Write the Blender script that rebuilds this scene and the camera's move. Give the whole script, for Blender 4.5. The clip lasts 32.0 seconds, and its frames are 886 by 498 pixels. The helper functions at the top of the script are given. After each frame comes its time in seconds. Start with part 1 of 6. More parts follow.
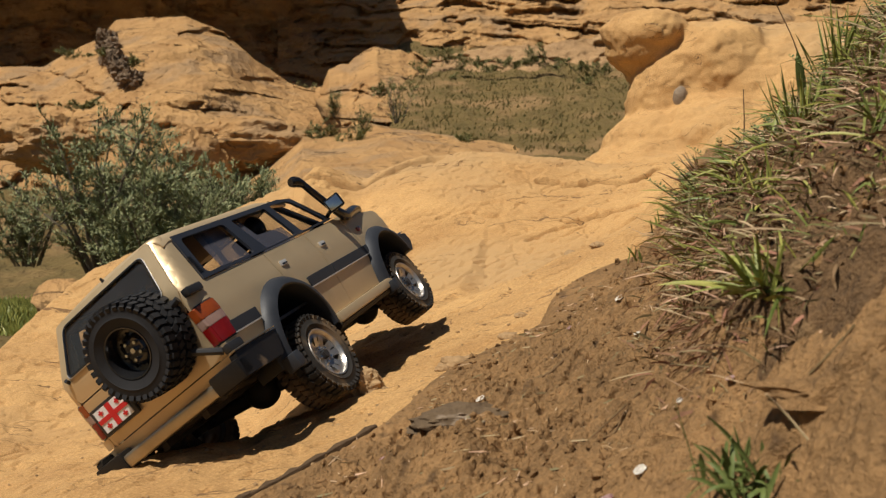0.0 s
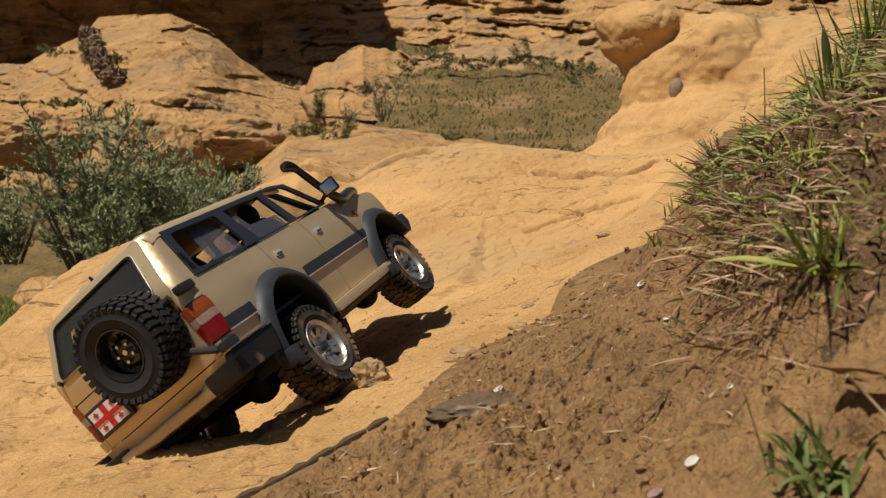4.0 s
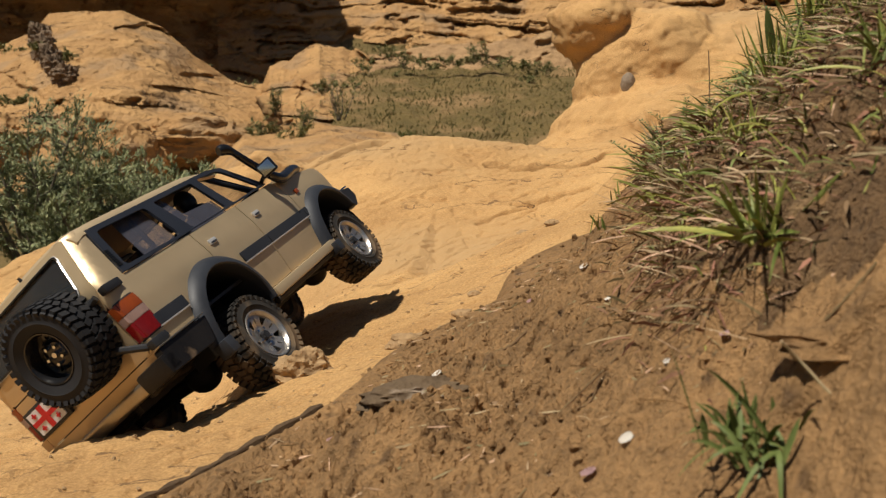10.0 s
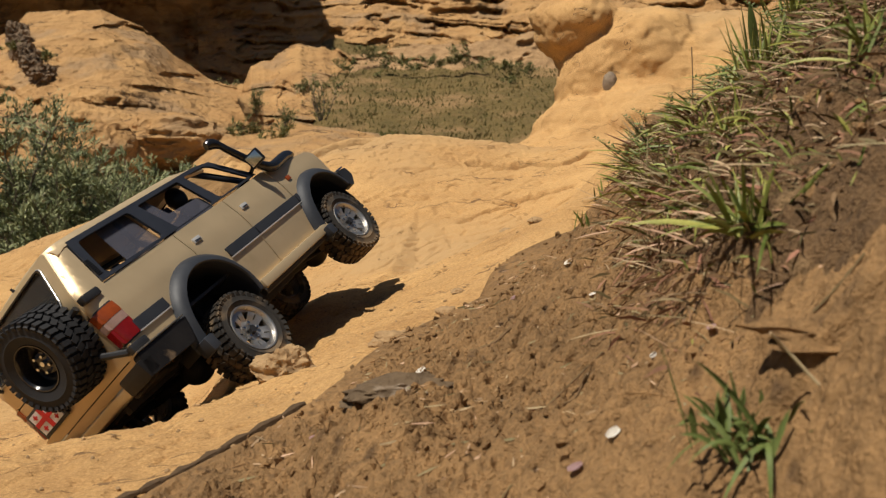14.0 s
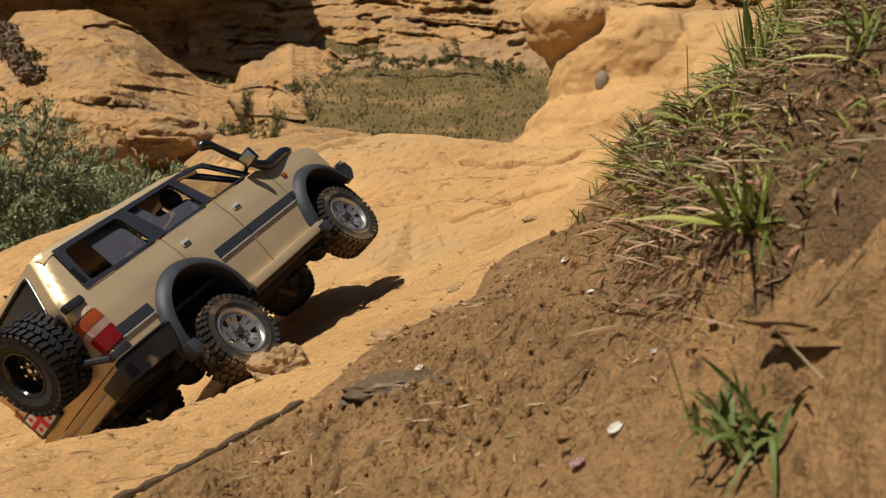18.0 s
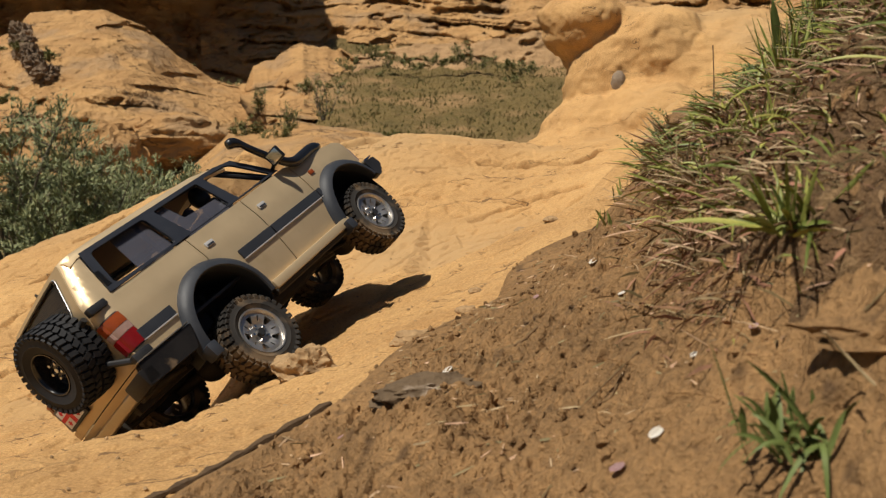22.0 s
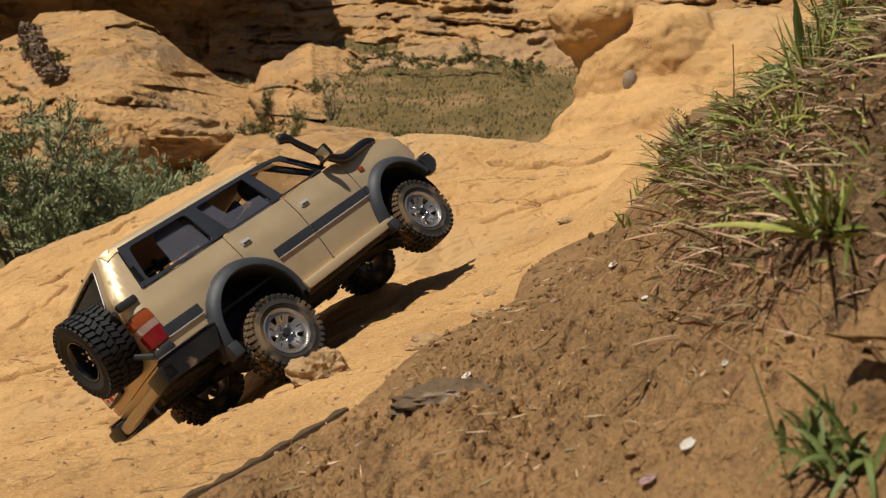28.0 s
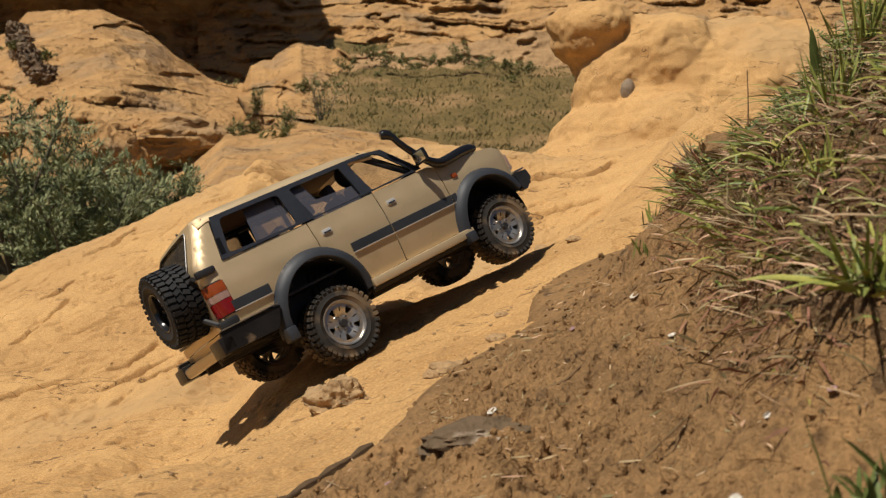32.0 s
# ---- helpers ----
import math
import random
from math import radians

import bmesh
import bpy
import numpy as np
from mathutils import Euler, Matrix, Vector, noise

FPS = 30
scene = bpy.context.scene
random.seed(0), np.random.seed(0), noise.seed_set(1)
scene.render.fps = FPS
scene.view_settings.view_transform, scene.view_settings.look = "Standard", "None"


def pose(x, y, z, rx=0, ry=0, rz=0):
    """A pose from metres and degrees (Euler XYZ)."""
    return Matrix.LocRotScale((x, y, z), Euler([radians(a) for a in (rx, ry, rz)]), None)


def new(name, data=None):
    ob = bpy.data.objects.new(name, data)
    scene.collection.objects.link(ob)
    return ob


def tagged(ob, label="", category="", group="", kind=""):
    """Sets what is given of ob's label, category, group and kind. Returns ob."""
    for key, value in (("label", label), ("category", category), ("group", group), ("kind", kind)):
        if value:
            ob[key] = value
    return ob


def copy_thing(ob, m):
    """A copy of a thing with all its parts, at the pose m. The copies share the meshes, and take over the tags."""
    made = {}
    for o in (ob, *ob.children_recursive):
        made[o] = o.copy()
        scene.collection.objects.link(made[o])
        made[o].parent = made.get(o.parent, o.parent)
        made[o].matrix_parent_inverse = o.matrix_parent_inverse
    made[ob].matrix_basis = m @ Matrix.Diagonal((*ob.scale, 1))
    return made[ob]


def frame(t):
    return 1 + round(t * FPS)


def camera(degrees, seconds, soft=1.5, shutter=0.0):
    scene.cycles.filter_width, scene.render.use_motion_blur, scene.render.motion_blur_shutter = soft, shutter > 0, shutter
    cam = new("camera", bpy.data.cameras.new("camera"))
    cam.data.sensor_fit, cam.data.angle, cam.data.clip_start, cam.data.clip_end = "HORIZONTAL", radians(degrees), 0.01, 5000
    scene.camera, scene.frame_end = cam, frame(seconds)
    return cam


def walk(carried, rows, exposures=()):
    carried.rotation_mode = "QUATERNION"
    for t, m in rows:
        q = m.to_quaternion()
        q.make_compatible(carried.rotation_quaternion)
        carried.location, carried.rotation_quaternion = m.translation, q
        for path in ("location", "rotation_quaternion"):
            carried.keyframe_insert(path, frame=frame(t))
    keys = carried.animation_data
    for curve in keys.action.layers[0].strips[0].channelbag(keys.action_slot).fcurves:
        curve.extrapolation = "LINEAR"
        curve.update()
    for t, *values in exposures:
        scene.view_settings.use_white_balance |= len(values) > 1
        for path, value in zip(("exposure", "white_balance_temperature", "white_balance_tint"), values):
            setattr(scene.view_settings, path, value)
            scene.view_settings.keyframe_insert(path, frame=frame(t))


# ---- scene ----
cam = camera(51.5, 32.0, soft=1.3)
cam.data.dof.use_dof = True
cam.data.dof.focus_distance = 1.15
cam.data.dof.aperture_fstop = 20.0
# seconds, eye in metres, Euler angles in degrees
PATH = [
    (0, 0.0134, -0.0663, 0.3914, 82.077, 0.310, 4.663),
    (0.5, 0.0135, -0.0637, 0.3879, 82.066, 0.251, 4.580),
    (1, 0.0118, -0.0579, 0.3862, 82.055, 0.247, 4.503),
    (1.5, 0.0082, -0.0507, 0.3834, 82.056, 0.228, 4.422),
    (2, 0.0018, -0.0482, 0.3819, 82.056, 0.230, 4.329),
    (2.5, -0.0073, -0.0457, 0.3804, 82.031, 0.232, 4.224),
    (3, -0.0148, -0.0410, 0.3769, 82.017, 0.277, 4.068),
    (3.5, -0.0155, -0.0335, 0.3741, 82.011, 0.224, 3.914),
    (5.5, -0.0050, -0.0158, 0.3655, 82.039, 0.160, 3.046),
    (6, -0.0062, -0.0226, 0.3641, 82.039, 0.125, 2.804),
    (6.5, -0.0068, -0.0251, 0.3634, 82.037, 0.111, 2.586),
    (7, -0.0100, -0.0199, 0.3624, 82.028, 0.135, 2.364),
    (7.5, -0.0134, -0.0143, 0.3610, 82.046, 0.118, 2.153),
    (8, -0.0142, -0.0099, 0.3593, 82.034, 0.063, 1.940),
    (8.5, -0.0088, -0.0126, 0.3582, 82.018, 0.067, 1.747),
    (9, -0.0004, -0.0156, 0.3554, 81.997, 0.054, 1.531),
    (9.5, 0.0059, -0.0131, 0.3535, 81.999, 0.056, 1.336),
    (10, 0.0014, -0.0054, 0.3543, 81.975, 0.046, 1.127),
    (10.5, -0.0108, -0.0028, 0.3560, 81.990, 0.043, 0.927),
    (11, -0.0180, -0.0054, 0.3560, 81.976, 0.022, 0.765),
    (11.5, -0.0162, -0.0094, 0.3555, 81.987, 0.012, 0.613),
    (12, -0.0099, -0.0072, 0.3533, 81.983, 0.014, 0.482),
    (12.5, -0.0031, -0.0015, 0.3515, 81.993, 0.010, 0.345),
    (13, 0.0025, 0.0029, 0.3509, 81.997, -0.021, 0.238),
    (13.5, 0.0034, 0.0030, 0.3502, 81.990, 0.005, 0.117),
    (14, 0.0000, 0.0000, 0.3500, 82.000, -0.000, -0.000),
    (14.5, -0.0031, -0.0002, 0.3497, 81.991, 0.017, -0.112),
    (16.5, -0.0030, -0.0011, 0.3508, 81.995, 0.030, -0.377),
    (17, -0.0039, -0.0014, 0.3499, 81.996, 0.005, -0.439),
    (17.5, -0.0049, -0.0007, 0.3485, 81.993, 0.045, -0.490),
    (18, -0.0049, -0.0004, 0.3482, 81.996, 0.029, -0.550),
    (18.5, -0.0053, -0.0010, 0.3477, 81.994, 0.018, -0.619),
    (19, -0.0054, -0.0029, 0.3462, 81.989, -0.001, -0.644),
    (19.5, -0.0084, -0.0048, 0.3487, 81.979, 0.065, -0.565),
    (20, -0.0148, -0.0044, 0.3506, 81.977, 0.053, -0.421),
    (20.5, -0.0228, -0.0024, 0.3528, 81.981, 0.054, -0.281),
    (21, -0.0257, 0.0009, 0.3534, 81.979, 0.053, -0.120),
    (21.5, -0.0218, 0.0039, 0.3508, 81.971, 0.060, 0.017),
    (22, -0.0181, 0.0032, 0.3492, 81.969, 0.061, 0.141),
    (22.5, -0.0181, 0.0008, 0.3492, 81.942, 0.067, 0.250),
    (23, -0.0224, 0.0017, 0.3496, 81.928, 0.120, 0.344),
    (23.5, -0.0298, 0.0064, 0.3507, 81.916, 0.128, 0.413),
    (24, -0.0360, 0.0107, 0.3520, 81.912, 0.127, 0.494),
    (24.5, -0.0382, 0.0092, 0.3531, 81.948, 0.114, 0.529),
    (25, -0.0367, 0.0047, 0.3528, 81.962, 0.062, 0.547),
    (25.5, -0.0336, 0.0016, 0.3517, 81.953, 0.127, 0.572),
    (27.5, -0.0270, 0.0149, 0.3505, 81.945, 0.100, 0.628),
    (28, -0.0258, 0.0156, 0.3502, 81.949, 0.138, 0.636),
    (28.5, -0.0271, 0.0138, 0.3508, 81.948, 0.124, 0.623),
    (29, -0.0298, 0.0135, 0.3519, 81.959, 0.108, 0.618),
    (29.5, -0.0314, 0.0145, 0.3546, 81.935, 0.120, 0.653),
    (30, -0.0323, 0.0142, 0.3596, 81.956, 0.118, 0.611),
    (30.5, -0.0360, 0.0134, 0.3633, 81.942, 0.094, 0.556),
    (31, -0.0417, 0.0145, 0.3692, 81.953, 0.081, 0.401),
    (31.5, -0.0482, 0.0171, 0.3749, 81.950, 0.098, 0.184),
    (32, -0.0521, 0.0189, 0.3760, 81.928, 0.073, -0.033),
]
walk(cam, [(r[0], pose(*r[1:])) for r in PATH])

# ---- light ----
SUN = Vector((-0.41, -0.28, 1.0)).normalized()
world = bpy.data.worlds.new("sky")
scene.world = world
world.use_nodes = True
wn = world.node_tree.nodes
sky = wn.new("ShaderNodeTexSky")
sky.sky_type = "NISHITA"
sky.sun_disc = False
sky.sun_elevation = math.asin(SUN.z)
sky.sun_rotation = math.atan2(SUN.x, SUN.y)
world.node_tree.links.new(sky.outputs[0], wn["Background"].inputs[0])
wn["Background"].inputs[1].default_value = 0.034
sun_data = bpy.data.lights.new("sun", "SUN")
sun_data.energy = 4.95
sun_data.angle = radians(0.5)
sun_data.color = (1.0, 0.93, 0.82)
sun = new("sun", sun_data)
sun.rotation_euler = SUN.to_track_quat("Z", "Y").to_euler()
sun.location = SUN * 20
scene.view_settings.exposure = 0.0

# ---- shared tools ----
def link(nt, a, b):
    nt.links.new(a, b)


def surface(name, dark, light, scale=20.0, rough=0.8, bump=0.3, metal=0.0, fine=8.0, spots=None, spot_size=3.0,
            spot_edge=0.58, stretch=(1, 1, 1), coat=0.0, island=0.0, spec=0.3, depth=0.004, cracks=None, speck=0.45):
    """Two-scale procedural surface: broad stain, fine grain, optional patches of a third colour."""
    m = bpy.data.materials.new(name)
    m.use_nodes = True
    nt = m.node_tree
    n = nt.nodes
    b = n["Principled BSDF"]
    tc = n.new("ShaderNodeTexCoord")
    mp = n.new("ShaderNodeMapping")
    mp.inputs["Scale"].default_value = stretch
    link(nt, tc.outputs["Object"], mp.inputs[0])
    broad = n.new("ShaderNodeTexNoise")
    broad.inputs["Scale"].default_value = scale
    broad.inputs["Detail"].default_value = 5
    broad.inputs["Roughness"].default_value = 0.6
    grain = n.new("ShaderNodeTexNoise")
    grain.inputs["Scale"].default_value = scale * fine
    grain.inputs["Detail"].default_value = 4
    grain.inputs["Roughness"].default_value = 0.7
    for t in (broad, grain):
        link(nt, mp.outputs[0], t.inputs["Vector"])
    mix = n.new("ShaderNodeMath")
    mix.operation = "MULTIPLY_ADD"
    link(nt, grain.outputs[0], mix.inputs[0])
    mix.inputs[1].default_value = speck
    half = n.new("ShaderNodeMath")
    half.operation = "MULTIPLY_ADD"
    link(nt, broad.outputs[0], half.inputs[0])
    half.inputs[1].default_value = 1.1
    half.inputs[2].default_value = -0.28 + (0.45 - speck) * 0.5
    link(nt, half.outputs[0], mix.inputs[2])
    ramp = n.new("ShaderNodeMix")
    ramp.data_type = "RGBA"
    ramp.inputs["A"].default_value = (*dark, 1)
    ramp.inputs["B"].default_value = (*light, 1)
    link(nt, mix.outputs[0], ramp.inputs["Factor"])
    out = ramp.outputs["Result"]
    if spots:
        sn = n.new("ShaderNodeTexNoise")
        sn.inputs["Scale"].default_value = spot_size
        sn.inputs["Detail"].default_value = 6
        link(nt, mp.outputs[0], sn.inputs["Vector"])
        cr = n.new("ShaderNodeMapRange")
        cr.inputs["From Min"].default_value = spot_edge
        cr.inputs["From Max"].default_value = spot_edge + 0.12
        link(nt, sn.outputs[0], cr.inputs["Value"])
        sm = n.new("ShaderNodeMix")
        sm.data_type = "RGBA"
        link(nt, cr.outputs[0], sm.inputs["Factor"])
        link(nt, out, sm.inputs["A"])
        sm.inputs["B"].default_value = (*spots, 1)
        out = sm.outputs["Result"]
    line = None
    if cracks:
        # thin broken cracks: where a stretched noise crosses its middle value, kept only in patches
        size, squash, thin, tint = cracks
        cm = n.new("ShaderNodeMapping")
        cm.inputs["Scale"].default_value = squash
        link(nt, tc.outputs["Object"], cm.inputs[0])
        cn = n.new("ShaderNodeTexNoise")
        cn.inputs["Scale"].default_value = size
        cn.inputs["Detail"].default_value = 3
        cn.inputs["Roughness"].default_value = 0.55
        link(nt, cm.outputs[0], cn.inputs["Vector"])
        ab = n.new("ShaderNodeMath")
        ab.operation = "COMPARE"
        link(nt, cn.outputs[0], ab.inputs[0])
        ab.inputs[1].default_value = 0.5
        ab.inputs[2].default_value = thin
        cp = n.new("ShaderNodeTexNoise")
        cp.inputs["Scale"].default_value = size * 1.3
        cp.inputs["Detail"].default_value = 3
        link(nt, cm.outputs[0], cp.inputs["Vector"])
        pr = n.new("ShaderNodeMapRange")
        pr.inputs["From Min"].default_value = 0.47
        pr.inputs["From Max"].default_value = 0.55
        link(nt, cp.outputs[1], pr.inputs["Value"])
        ln = n.new("ShaderNodeMath")
        ln.operation = "MULTIPLY"
        link(nt, ab.outputs[0], ln.inputs[0])
        link(nt, pr.outputs[0], ln.inputs[1])
        line = ln.outputs[0]
        # tint darkens the cracks: the shade inside them is painted into the colour
        cx = n.new("ShaderNodeMix")
        cx.data_type = "RGBA"
        link(nt, line, cx.inputs["Factor"])
        link(nt, out, cx.inputs["A"])
        cx.inputs["B"].default_value = (*tint, 1)
        out = cx.outputs["Result"]
    if island:
        geo = n.new("ShaderNodeNewGeometry")
        hs = n.new("ShaderNodeHueSaturation")
        mr = n.new("ShaderNodeMapRange")
        mr.inputs["To Min"].default_value = 1 - island
        mr.inputs["To Max"].default_value = 1 + island
        link(nt, geo.outputs["Random Per Island"], mr.inputs["Value"])
        link(nt, mr.outputs[0], hs.inputs["Value"])
        mr2 = n.new("ShaderNodeMapRange")
        mr2.inputs["To Min"].default_value = 0.5 + island * 0.07
        mr2.inputs["To Max"].default_value = 0.5 - island * 0.07
        link(nt, geo.outputs["Random Per Island"], mr2.inputs["Value"])
        link(nt, mr2.outputs[0], hs.inputs["Hue"])
        link(nt, out, hs.inputs["Color"])
        out = hs.outputs[0]
    link(nt, out, b.inputs["Base Color"])
    rr = n.new("ShaderNodeMapRange")
    rr.inputs["To Min"].default_value = max(0.02, rough - 0.12)
    rr.inputs["To Max"].default_value = min(1.0, rough + 0.12)
    link(nt, mix.outputs[0], rr.inputs["Value"])
    link(nt, rr.outputs[0], b.inputs["Roughness"])
    b.inputs["Metallic"].default_value = metal
    b.inputs["Specular IOR Level"].default_value = spec
    b.inputs["Coat Weight"].default_value = coat
    b.inputs["Coat Roughness"].default_value = 0.12
    if bump:
        mid = n.new("ShaderNodeTexNoise")
        mid.inputs["Scale"].default_value = scale * fine * 0.28
        mid.inputs["Detail"].default_value = 3
        link(nt, mp.outputs[0], mid.inputs["Vector"])
        both = n.new("ShaderNodeMath")
        both.operation = "MULTIPLY_ADD"
        link(nt, mid.outputs[0], both.inputs[0])
        both.inputs[1].default_value = 1.2
        link(nt, mix.outputs[0], both.inputs[2])
        bp = n.new("ShaderNodeBump")
        bp.inputs["Strength"].default_value = bump
        bp.inputs["Distance"].default_value = depth
        high = both.outputs[0]
        if line:
            sink = n.new("ShaderNodeMath")
            sink.operation = "MULTIPLY_ADD"
            link(nt, line, sink.inputs[0])
            sink.inputs[1].default_value = -1.2
            link(nt, high, sink.inputs[2])
            high = sink.outputs[0]
        link(nt, high, bp.inputs["Height"])
        link(nt, bp.outputs[0], b.inputs["Normal"])
    return m


def _hash(ix, iy, seed):
    v = np.sin(ix * 127.1 + iy * 311.7 + seed * 74.7) * 43758.5453
    return v - np.floor(v)


def cells(x, y, seed=0):
    """Distance to the nearest and the second nearest of scattered seeds, one a cell."""
    ix, iy = np.floor(x), np.floor(y)
    a, b = np.full(np.shape(x), 9.0), np.full(np.shape(x), 9.0)
    for dx in (-1, 0, 1):
        for dy in (-1, 0, 1):
            cx, cy = ix + dx, iy + dy
            d = np.hypot(cx + _hash(cx, cy, seed) - x, cy + _hash(cx, cy, seed + 1) - y)
            b = np.minimum(b, np.maximum(a, d))
            a = np.minimum(a, d)
    return a, b


def gnoise(x, y, seed=0):
    """Gradient noise on arrays, about -0.7 to 0.7."""
    ix, iy = np.floor(x), np.floor(y)
    fx, fy = x - ix, y - iy
    ux, uy = fx * fx * fx * (fx * (fx * 6 - 15) + 10), fy * fy * fy * (fy * (fy * 6 - 15) + 10)
    val = []
    for dy in (0, 1):
        for dx in (0, 1):
            a = _hash(ix + dx, iy + dy, seed) * 2 * np.pi
            val.append(np.cos(a) * (fx - dx) + np.sin(a) * (fy - dy))
    return (val[0] * (1 - ux) + val[1] * ux) * (1 - uy) + (val[2] * (1 - ux) + val[3] * ux) * uy


def fbm(x, y, octaves=4, seed=0, rough=0.5):
    total, amp = 0, 1.0
    for o in range(octaves):
        total = total + amp * gnoise(x * 2**o + 17.3 * o, y * 2**o - 9.1 * o, seed + o)
        amp *= rough
    return total


def smooth(a, b, x):
    t = np.clip((x - a) / (b - a), 0, 1)
    return t * t * (3 - 2 * t)


def grid_mesh(name, X, Y, Z, mat, shade=True):
    """A sheet from arrays of rows and columns."""
    r, c = X.shape
    v = np.stack([X.ravel(), Y.ravel(), Z.ravel()], 1)
    i = np.arange(r * c).reshape(r, c)
    f = np.stack([i[:-1, :-1].ravel(), i[:-1, 1:].ravel(), i[1:, 1:].ravel(), i[1:, :-1].ravel()], 1)
    me = bpy.data.meshes.new(name)
    me.from_pydata(v.tolist(), [], f.tolist())
    me.polygons.foreach_set("use_smooth", [shade] * len(f))
    me.materials.append(mat)
    me.update()
    return me


def part(name, bm, mat, parent=None, label="", smooth_faces=True):
    """Links a bmesh as one mesh object under a thing."""
    me = bpy.data.meshes.new(name)
    bmesh.ops.recalc_face_normals(bm, faces=bm.faces)
    bm.to_mesh(me)
    bm.free()
    me.materials.append(mat)
    if smooth_faces:
        me.polygons.foreach_set("use_smooth", [True] * len(me.polygons))
        me.set_sharp_from_angle(angle=radians(38))
    ob = new(name, me)
    ob.parent = parent
    if label:
        ob["label"] = label
    return ob


def add_box(bm, centre, size, m=None, bevel=0.0, seg=2):
    """A box, bevelled when wanted, placed by m."""
    made = bmesh.ops.create_cube(bm, size=1.0)["verts"]
    for v in made:
        v.co = Vector((v.co.x * size[0], v.co.y * size[1], v.co.z * size[2]))
    if bevel:
        edges = list({e for v in made for e in v.link_edges})
        res = bmesh.ops.bevel(bm, geom=edges, offset=bevel, segments=seg, affect="EDGES", profile=0.6)
        made = list({v for f in res["faces"] for v in f.verts} | {v for v in made if v.is_valid})
    for v in made:
        v.co = v.co + Vector(centre)
        if m is not None:
            v.co = m @ v.co
    return made


def add_tube(bm, pts, radius, sides=10, cap=True):
    """A round tube along points; radius one number or one a point."""
    pts = [Vector(p) for p in pts]
    rad = radius if isinstance(radius, (list, tuple)) else [radius] * len(pts)
    rings, ref = [], None
    for i, p in enumerate(pts):
        d = (pts[min(i + 1, len(pts) - 1)] - pts[max(i - 1, 0)]).normalized()
        if ref is None:
            ref = d.orthogonal().normalized()
        ref = (ref - d * ref.dot(d)).normalized()
        other = d.cross(ref)
        rings.append([bm.verts.new(p + rad[i] * (math.cos(a) * ref + math.sin(a) * other))
                      for a in [2 * math.pi * k / sides for k in range(sides)]])
    for a, b in zip(rings, rings[1:]):
        for k in range(sides):
            bm.faces.new((a[k], a[(k + 1) % sides], b[(k + 1) % sides], b[k]))
    if cap:
        bm.faces.new(rings[0][::-1])
        bm.faces.new(rings[-1])
    return rings


def add_lathe(bm, profile, sides=48, m=None):
    """Turns a profile of (radius, along) round the y axis."""
    rings = []
    for r, a in profile:
        ring = []
        for k in range(sides):
            t = 2 * math.pi * k / sides
            co = Vector((r * math.cos(t), a, r * math.sin(t)))
            ring.append(bm.verts.new(m @ co if m is not None else co))
        rings.append(ring)
    for a, b in zip(rings, rings[1:]):
        for k in range(sides):
            bm.faces.new((a[k], a[(k + 1) % sides], b[(k + 1) % sides], b[k]))
    return rings


def bez(pts, n=8):
    """A smooth line through points (Catmull-Rom)."""
    p = [Vector(q) for q in pts]
    p = [2 * p[0] - p[1]] + p + [2 * p[-1] - p[-2]]
    out = []
    for i in range(1, len(p) - 2):
        for k in range(n):
            t = k / n
            a, b, c, d = p[i - 1], p[i], p[i + 1], p[i + 2]
            out.append(0.5 * (2 * b + (c - a) * t + (2 * a - 5 * b + 4 * c - d) * t**2 + (3 * b - a - 3 * c + d) * t**3))
    out.append(p[-2])
    return out

# ---- materials of the ground ----
SANDSTONE = surface("sandstone", (0.36, 0.190, 0.068), (0.76, 0.470, 0.195), scale=6.0, rough=0.92, bump=1.0, fine=75,
                    spots=(0.52, 0.325, 0.145), spot_size=2.2, spot_edge=0.52, depth=0.0014, stretch=(0.7, 1.3, 1.0),
                    cracks=(7.0, (0.35, 2.2, 1.6), 0.0035, (0.24, 0.135, 0.058)), speck=2.0)
FAR_STONE = surface("far_sandstone", (0.255, 0.127, 0.044), (0.62, 0.375, 0.155), scale=0.5, rough=0.9, bump=1.0, fine=11,
                    spots=(0.36, 0.225, 0.11), spot_size=0.35, spot_edge=0.52, depth=0.3, cracks=(0.35, (0.6, 1.0, 2.2), 0.006, (0.17, 0.098, 0.042)))
# dark spots and specks paint in shade of small pits, besides wet patches
MUD = surface("mud", (0.105, 0.059, 0.023), (0.43, 0.245, 0.100), scale=18.0, rough=0.72, bump=0.9, fine=12,
              spots=(0.095, 0.053, 0.023), spot_size=38, spot_edge=0.60, depth=0.005, speck=1.2)
# soil darker than the mud; part of that dark is shade painted in
SOIL = surface("dark_turf_soil", (0.055, 0.032, 0.015), (0.25, 0.145, 0.065), scale=22.0, rough=0.9, bump=1.0, fine=9, spots=(0.30, 0.19, 0.09), spot_size=30, spot_edge=0.60, depth=0.006, speck=1.2)
CLAY = surface("crumbly_clay", (0.20, 0.115, 0.055), (0.52, 0.33, 0.16), scale=0.9, rough=0.95, bump=1.0, fine=7, depth=0.2)
MEADOW = surface("meadow_grass", (0.088, 0.070, 0.020), (0.27, 0.178, 0.064), scale=0.7, rough=0.95, bump=1.0, fine=14,
                 spots=(0.33, 0.205, 0.088), spot_size=0.26, spot_edge=0.50, depth=0.3)
CONGLOMERATE = surface("dark_conglomerate", (0.13, 0.088, 0.055), (0.36, 0.25, 0.155), scale=1.6, rough=0.95, bump=1.0, fine=7, depth=0.3)

